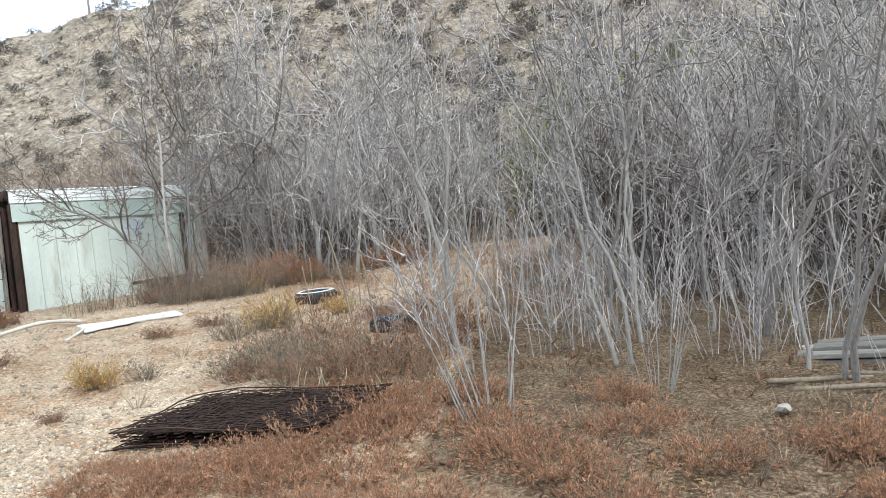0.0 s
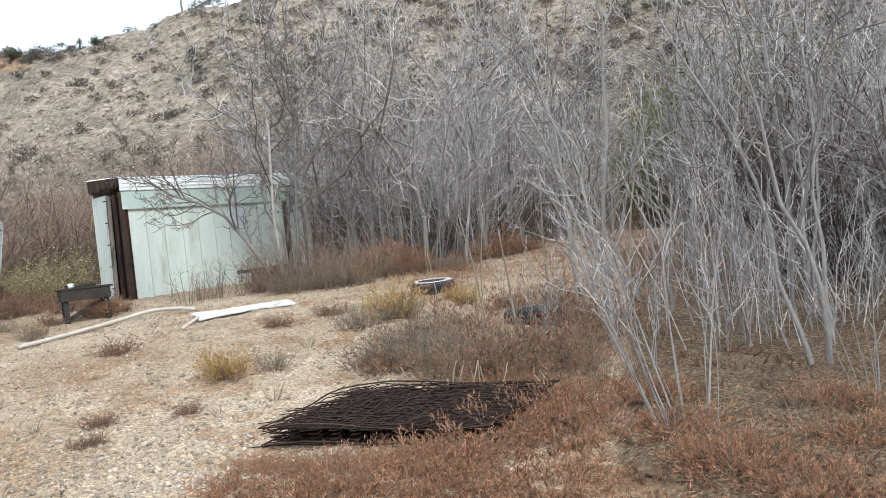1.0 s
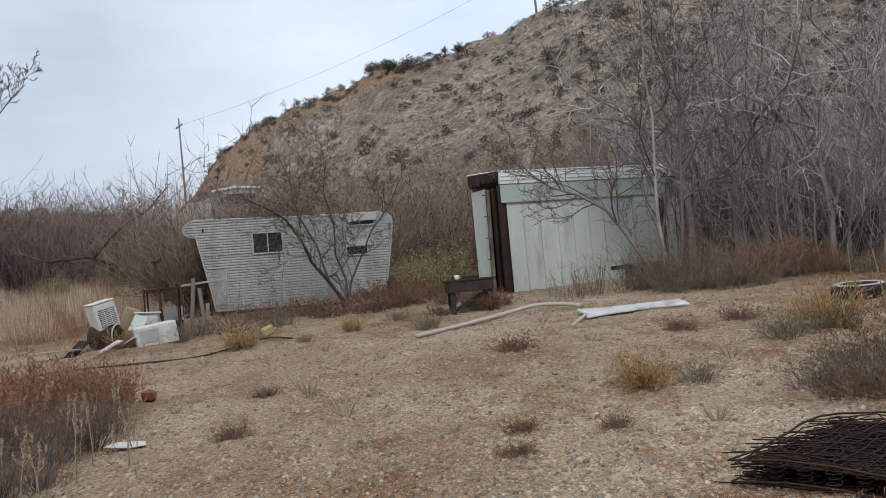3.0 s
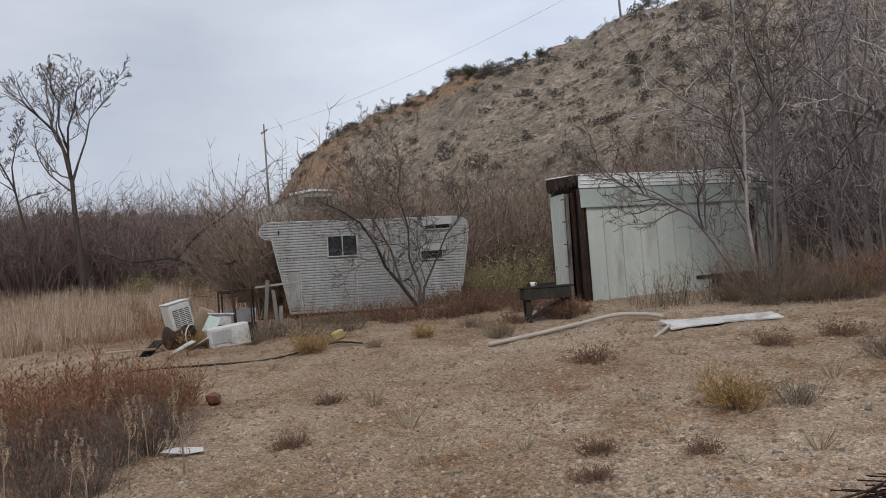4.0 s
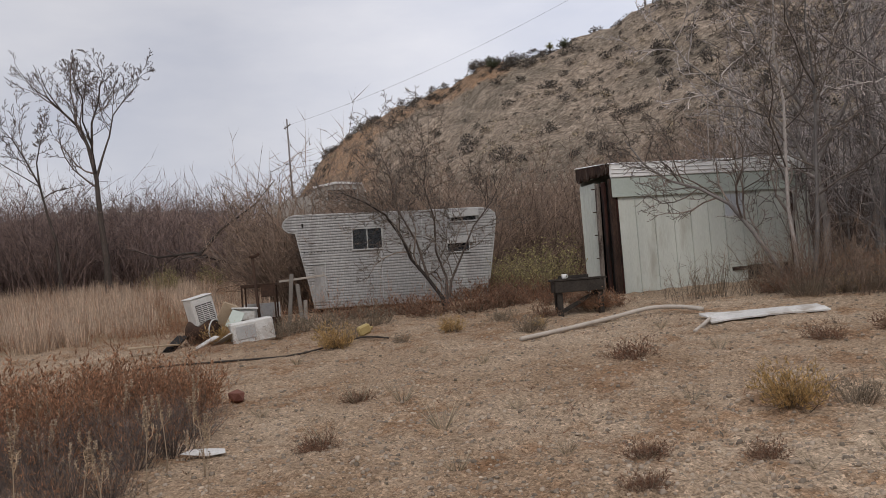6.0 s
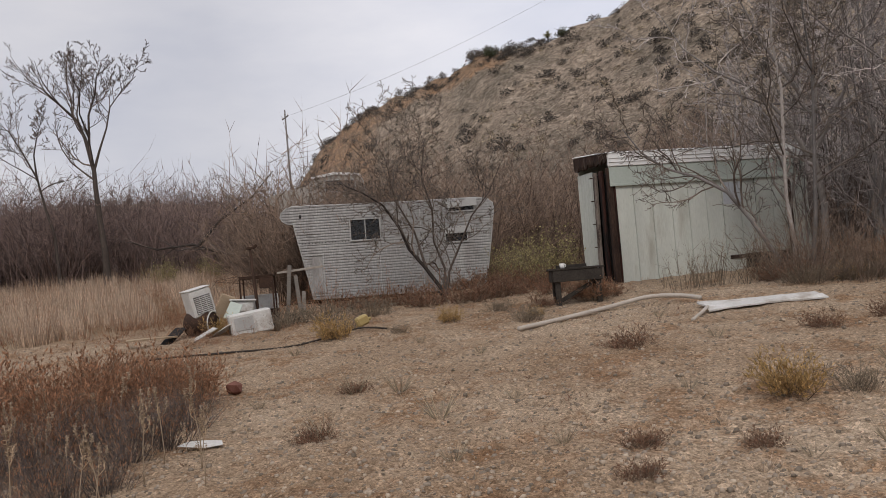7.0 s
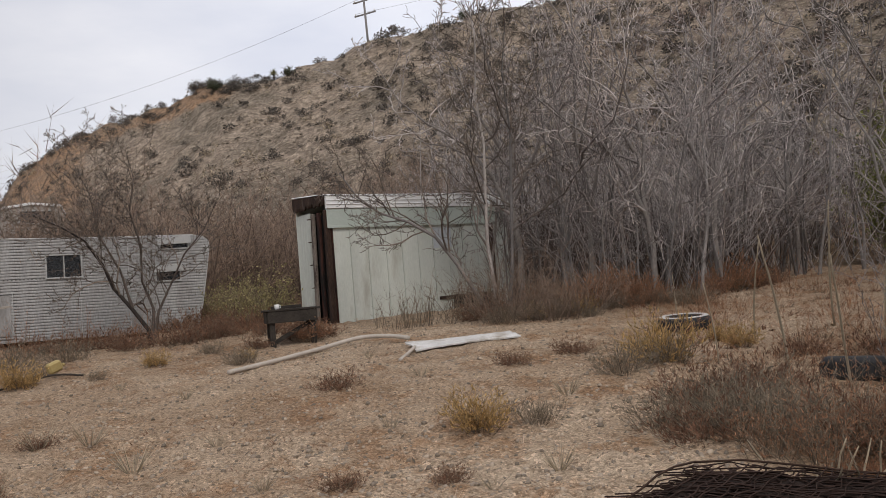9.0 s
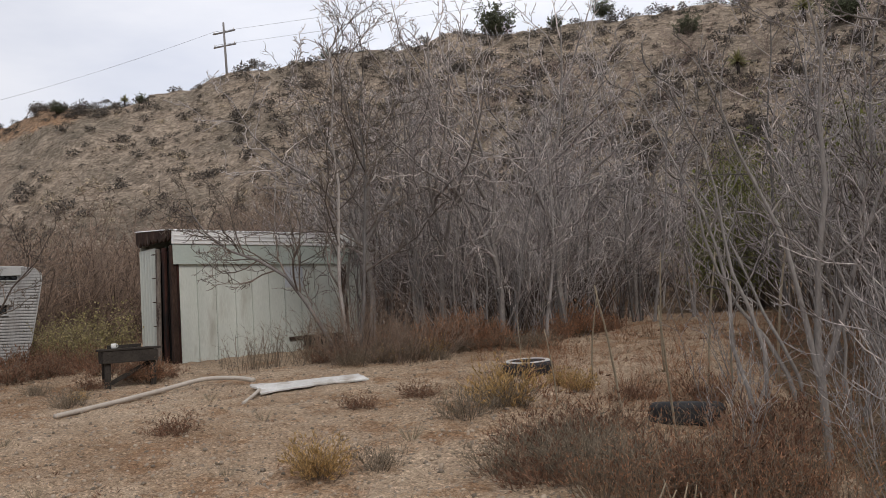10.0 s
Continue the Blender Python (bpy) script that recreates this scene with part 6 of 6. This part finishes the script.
tall_weed = shrub(110, 0.5, 0.62, 55, 1100, 0.026, STEM, RED_LEAF, "wiry rust brown dry weed beside the bed spring", 7, name="tall_weed", group="tall brown weeds", lean=0.9, top_only=0.5, sliver=0.09)
put(tall_weed, 24.5, 5.0, 1.0)
for az, r, s in ((27.5, 5.2, 0.8), (21.0, 5.2, 0.95), (18.0, 5.0, 1.0), (23.5, 5.9, 0.85), (15.0, 5.4, 1.0), (12.5, 5.0, 0.9)):
    copy_at(tall_weed, *at(az, r), s, az * 3)
rng = random.Random(17)
stubs = Geo()
for _ in range(12):
    a, q = rng.uniform(0, 6.283), rng.uniform(0.03, 0.2)
    foot = Vector((math.cos(a) * q, math.sin(a) * q, -0.04))
    line = wander(rng, foot, Vector((math.cos(a) * 0.5, math.sin(a) * 0.5, 1)).normalized(), rng.uniform(0.12, 0.34), 4, 0.2, 0.0)
    stubs.tube(line, [0.007, 0.0065, 0.006, 0.005, 0.003], 5)
first = thing("cut_stem_clump", Matrix(), "clump of pale cut plant stems behind the bed spring", "plant stems", "cut stems")
part("stem_mass", stubs, PALE_STEM, first)
put(first, 24.9, 4.62)
for az, r, s in ((21.6, 4.7, 0.9), (14.5, 4.7, 0.8)):
    copy_at(first, *at(az, r), s, az * 2)

# seed stalks at the red bushes
stalk = Geo()
rng = random.Random(14)
p = wander(rng, Vector((0, 0, -0.03)), Vector((0.05, 0, 1)), 0.62, 5, 0.16, 0.02)
stalk.tube(p, [0.0045, 0.0045, 0.004, 0.004, 0.0035, 0.003], 4)
for u, side in ((0.62, 1), (0.74, -1), (0.84, 1)):
    foot = p[int(u * 5)]
    stalk.tube([foot, foot + Vector((0.05 * side, 0.02, 0.05)), foot + Vector((0.06 * side, 0.03, 0.12))], [0.003, 0.003, 0.0025], 3)
    for _ in range(16):
        d = Vector((rng.uniform(-1, 1), rng.uniform(-1, 1), rng.uniform(0, 1))).normalized()
        stalk.leaf(foot + Vector((0.055 * side, 0.025, rng.uniform(0.06, 0.12))), d, d.orthogonal(), 0.022, 0.011)
for _ in range(60):
    u = rng.uniform(0.62, 1.0)
    k = min(int(u * 5), 4)
    d = Vector((rng.uniform(-1, 1), rng.uniform(-1, 1), rng.uniform(0, 1))).normalized()
    stalk.leaf(p[k].lerp(p[k + 1], u * 5 - k), d, d.orthogonal(), 0.022, 0.011)
first = None
for k in range(28):
    az, r = rng.uniform(84.5, 97), rng.uniform(5.2, 7.2)
    if first is None:
        first = thing("seed_stalk", Matrix(), "pale dry seed stalk standing before red bushes", "stalk", "seed stalks")
        part("stalk", stalk, SEED, first)
        put(first, az, r)
    else:
        copy_at(first, *at(az, r), rng.uniform(0.5, 0.95), k * 1.7, 1.0)

# tufts on the gravel
tuft = Geo()
for _ in range(44):
    a = rng.uniform(0, 6.28)
    d = Vector((math.cos(a) * 0.6, math.sin(a) * 0.6, rng.uniform(0.5, 1.3))).normalized()
    ln = rng.uniform(0.08, 0.26)
    b = Vector((math.cos(a), math.sin(a), 0)) * 0.03
    i = len(tuft.v)
    s = d.orthogonal() * 0.0019
    tuft.v += [b - s, b + s, b + d * ln * 0.6 + s * 0.7, b + d * ln]
    tuft.f += [(i, i + 1, i + 2), (i, i + 2, i + 3)]
tuft_arrays = tuft.arrays()
first = None
spots = [(74.7, 7.5, 1.2), (71.7, 7.15, 1.3), (69.2, 6.2, 1.2), (81.1, 7.4, 0.9), (77.0, 6.1, 1.2), (66, 8.8, 0.7), (64, 6.6, 0.7), (52.5, 6.4, 0.8), (50.5, 8.6, 0.8), (40.5, 7.0, 1.0), (38.5, 9.3, 0.9), (61, 5.2, 0.8), (45.4, 4.7, 0.9), (70, 10.2, 0.7), (78.5, 10.2, 0.8), (54, 10.0, 0.7), (41, 5.0, 0.9), (68.5, 5.0, 0.9)]
for az, r, s in spots:
    if first is None:
        first = thing("dry_tuft", Matrix(), "small dry grass tuft on gravel", "grass tuft", "dry tufts")
        part("tuft_mass", tuft, PALE_STEM, first)
        put(first, az, r, s)
    else:
        copy_at(first, *at(az, r), s, az)

# ---- hill scrub, grass, leaves, stones: too many to count ----
clumps = [dome(200 + q, 180, 0.135) for q in range(6)]


def hill_rows(n, seed):
    rng = random.Random(seed)
    rows = []
    while len(rows) < n:
        az = rng.uniform(-8, 80) if rng.random() < 0.7 else rng.uniform(-8, 48)
        toe, top = lerp_table(TOE, az), lerp_table(TOP, az)
        u = rng.uniform(0.0, 1.12)
        x, y = at(az, toe + (top - toe) * u)
        if noise.noise((x * 0.06, y * 0.06, 7.0)) + rng.uniform(-0.7, 0.7) < -0.2:
            continue
        rows.append((x, y, ground_z(x, y) - 0.08, rng.uniform(0, 6.28), 0.25 + 0.85 * rng.random() ** 2.2, rng.uniform(0.7, 1.2), 0.0))
    return rows


crest_rows = []
rng = random.Random(13)
for k in range(170):
    az = rng.uniform(5, 77) if k < 100 else rng.uniform(58, 77)
    x, y = at(az, lerp_table(TOP, az) * rng.uniform(0.965, 1.02))
    crest_rows.append((x, y, ground_z(x, y) - 0.1, rng.uniform(0, 6.28), 0.5 + 0.9 * rng.random() ** 2, rng.uniform(0.7, 1.1), 0.0))
scatter("crest_scrub", [dome(220 + q, 300, 0.1) for q in range(4)], crest_rows, SAGE, "dark scrub along the crest of the hill", "scrub")
scatter("far_scrub", clumps, fill(160, 36, 77, 106, 190, 350, (2.5, 4.5), (0.6, 1.0)), SAGE, "scrub on the far ridge", "scrub")
scatter("hill_scrub", clumps, hill_rows(3300, 12), SAGE, "grey desert scrub dotted over the hill", "scrub")

blade = Geo()
rng = random.Random(15)
for _ in range(34):
    a, q = rng.uniform(0, 6.28), rng.random() * 0.22
    b = Vector((math.cos(a) * q, math.sin(a) * q, -0.02))
    d = Vector((rng.uniform(-0.25, 0.25), rng.uniform(-0.25, 0.25), 1)).normalized()
    ln, s = rng.uniform(0.22, 0.62), Vector((math.cos(a * 3), math.sin(a * 3), 0)) * 0.005
    i = len(blade.v)
    blade.v += [b - s, b + s, b + d * ln * 0.6 + s, b + d * ln]
    blade.f += [(i, i + 1, i + 2), (i, i + 2, i + 3)]
scatter("field_grass", [blade.arrays()], fill(1900, 16, 79.5, 104, 17, 40, (0.7, 1.25), (0.7, 1.2), lambda a, r: noise.noise((a * 0.25, r * 0.2, 1.0)) < -0.15), STRAW, "tall pale dry grass of the field", "grass")
scatter("sparse_grass", [tuft_arrays], fill(900, 17, 35, 100, 4, 16, (0.25, 0.7), (0.5, 1.0)), STRAW, "sparse short dry grass on gravel", "grass")
scatter("litter_grass", [tuft_arrays], fill(900, 18, -30, 36, 4, 16, (0.4, 1.0), (0.6, 1.1), lambda a, r: r < lerp_table(((-40, 3), (10, 3.6), (20, 5.2), (36, 12)), a)), STEM, "dry grass among dead leaves", "grass")

leaf = Geo()
for _ in range(12):
    c = Vector((rng.uniform(-0.25, 0.25), rng.uniform(-0.25, 0.25), rng.uniform(0.005, 0.03)))
    d = Vector((rng.uniform(-1, 1), rng.uniform(-1, 1), rng.uniform(-0.25, 0.35))).normalized()
    leaf.leaf(c, d, d.cross(Vector((0, 0, 1))).normalized(), rng.uniform(0.03, 0.07), rng.uniform(0.018, 0.035))
scatter("leaf_litter", [leaf.arrays()], fill(3400, 19, -38, 46, 3.4, 18, (0.8, 1.2), (1.0, 1.0), lambda a, r: r < lerp_table(((-40, 2.8), (10, 3.4), (20, 5.2), (26, 9.5), (34, 12.0), (46, 14.5)), a)), LITTER, "dead brown leaves on the ground", "leaves")

pebbles = []
for s in range(6):
    bm = bmesh.new()
    bmesh.ops.create_cone(bm, cap_ends=True, cap_tris=False, segments=4, radius1=1, radius2=0.5, depth=0.9)
    rng = random.Random(300 + s)
    for v in bm.verts:
        v.co *= rng.uniform(0.75, 1.25)
    bmesh.ops.triangulate(bm, faces=bm.faces[:])
    bm.verts.index_update()
    pebbles.append((np.array([tuple(v.co) for v in bm.verts], np.float32), np.array([[v.index for v in f.verts] for f in bm.faces], np.int32)))
    bm.free()
rng = random.Random(20)
rows = []
while len(rows) < 24000:
    az, r = rng.uniform(28, 100), 3.2 + 13 * rng.random() ** 1.4
    x, y = at(az, r)
    if r > lerp_table(((20, 4.5), (28, 10), (36, 13), (60, 16)), az):
        continue
    size = 0.006 + 0.022 * rng.random() ** 4
    rows.append((x, y, ground_z(x, y) + size * 0.1, rng.uniform(0, 6.28), size, rng.uniform(0.7, 1.1), 0.0))
scatter("gravel_stones", pebbles, rows, PEBBLE, "loose pale gravel stones", "gravel")

debris = Geo()
rng = random.Random(23)
for _ in range(10):
    c = Vector((rng.uniform(-0.3, 0.3), rng.uniform(-0.3, 0.3), rng.uniform(0.004, 0.012)))
    d = Vector((rng.uniform(-1, 1), rng.uniform(-1, 1), rng.uniform(-0.1, 0.2))).normalized()
    debris.leaf(c, d, d.cross(Vector((0, 0, 1))).normalized(), rng.uniform(0.03, 0.12), rng.uniform(0.005, 0.014))
scatter("ground_debris", [debris.arrays()], fill(1700, 24, 28, 100, 3.2, 15, (0.7, 1.3), (1.0, 1.0)), STEM, "scattered dry twigs and plant bits on gravel", "debris")

speck = [shrub_geo(s, 0.16, 0.13, 7, 50, 0.04, 2, sliver=0.08) for s in (71, 72, 73)]
both = []
for g, f in speck:
    (a, b), (c, d) = g.arrays(), f.arrays()
    both.append((np.concatenate([a, c]), np.concatenate([b, d + len(a)])))
scatter("gravel_weeds", both, fill(160, 40, 12, 36, 7, 18, (0.7, 1.8), (0.6, 1.2)) + fill(330, 53, -40, 14, 2.6, 7.5, (0.7, 1.7), (0.6, 1.2)) + fill(1000, 37, 33, 100, 3.4, 14.5, (0.3, 1.1), (0.5, 1.0), lambda a, r: noise.noise((a * 0.09, r * 0.35, 3.0)) < -0.12), BROWN_LEAF, "tiny brown dry weeds on gravel", "weeds")
tufts = [dome(81 + q, 60, 0.16, 0.5) for q in range(3)]
scatter("hill_tufts", tufts, hill_rows(1200, 38), PALE_STEM, "small pale tufts dotted over the hill", "tufts")

clods = []
for row in hill_rows(7500, 45):
    size = 0.06 + 0.16 * (row[4] - 0.25) ** 2
    clods.append((*row[:2], row[2] + 0.08 + size * 0.15, row[3], size, row[5], 0.0))
scatter("hill_stones", pebbles, clods, HILL_STONE, "brown stones and clods strewn over the hill", "stones")
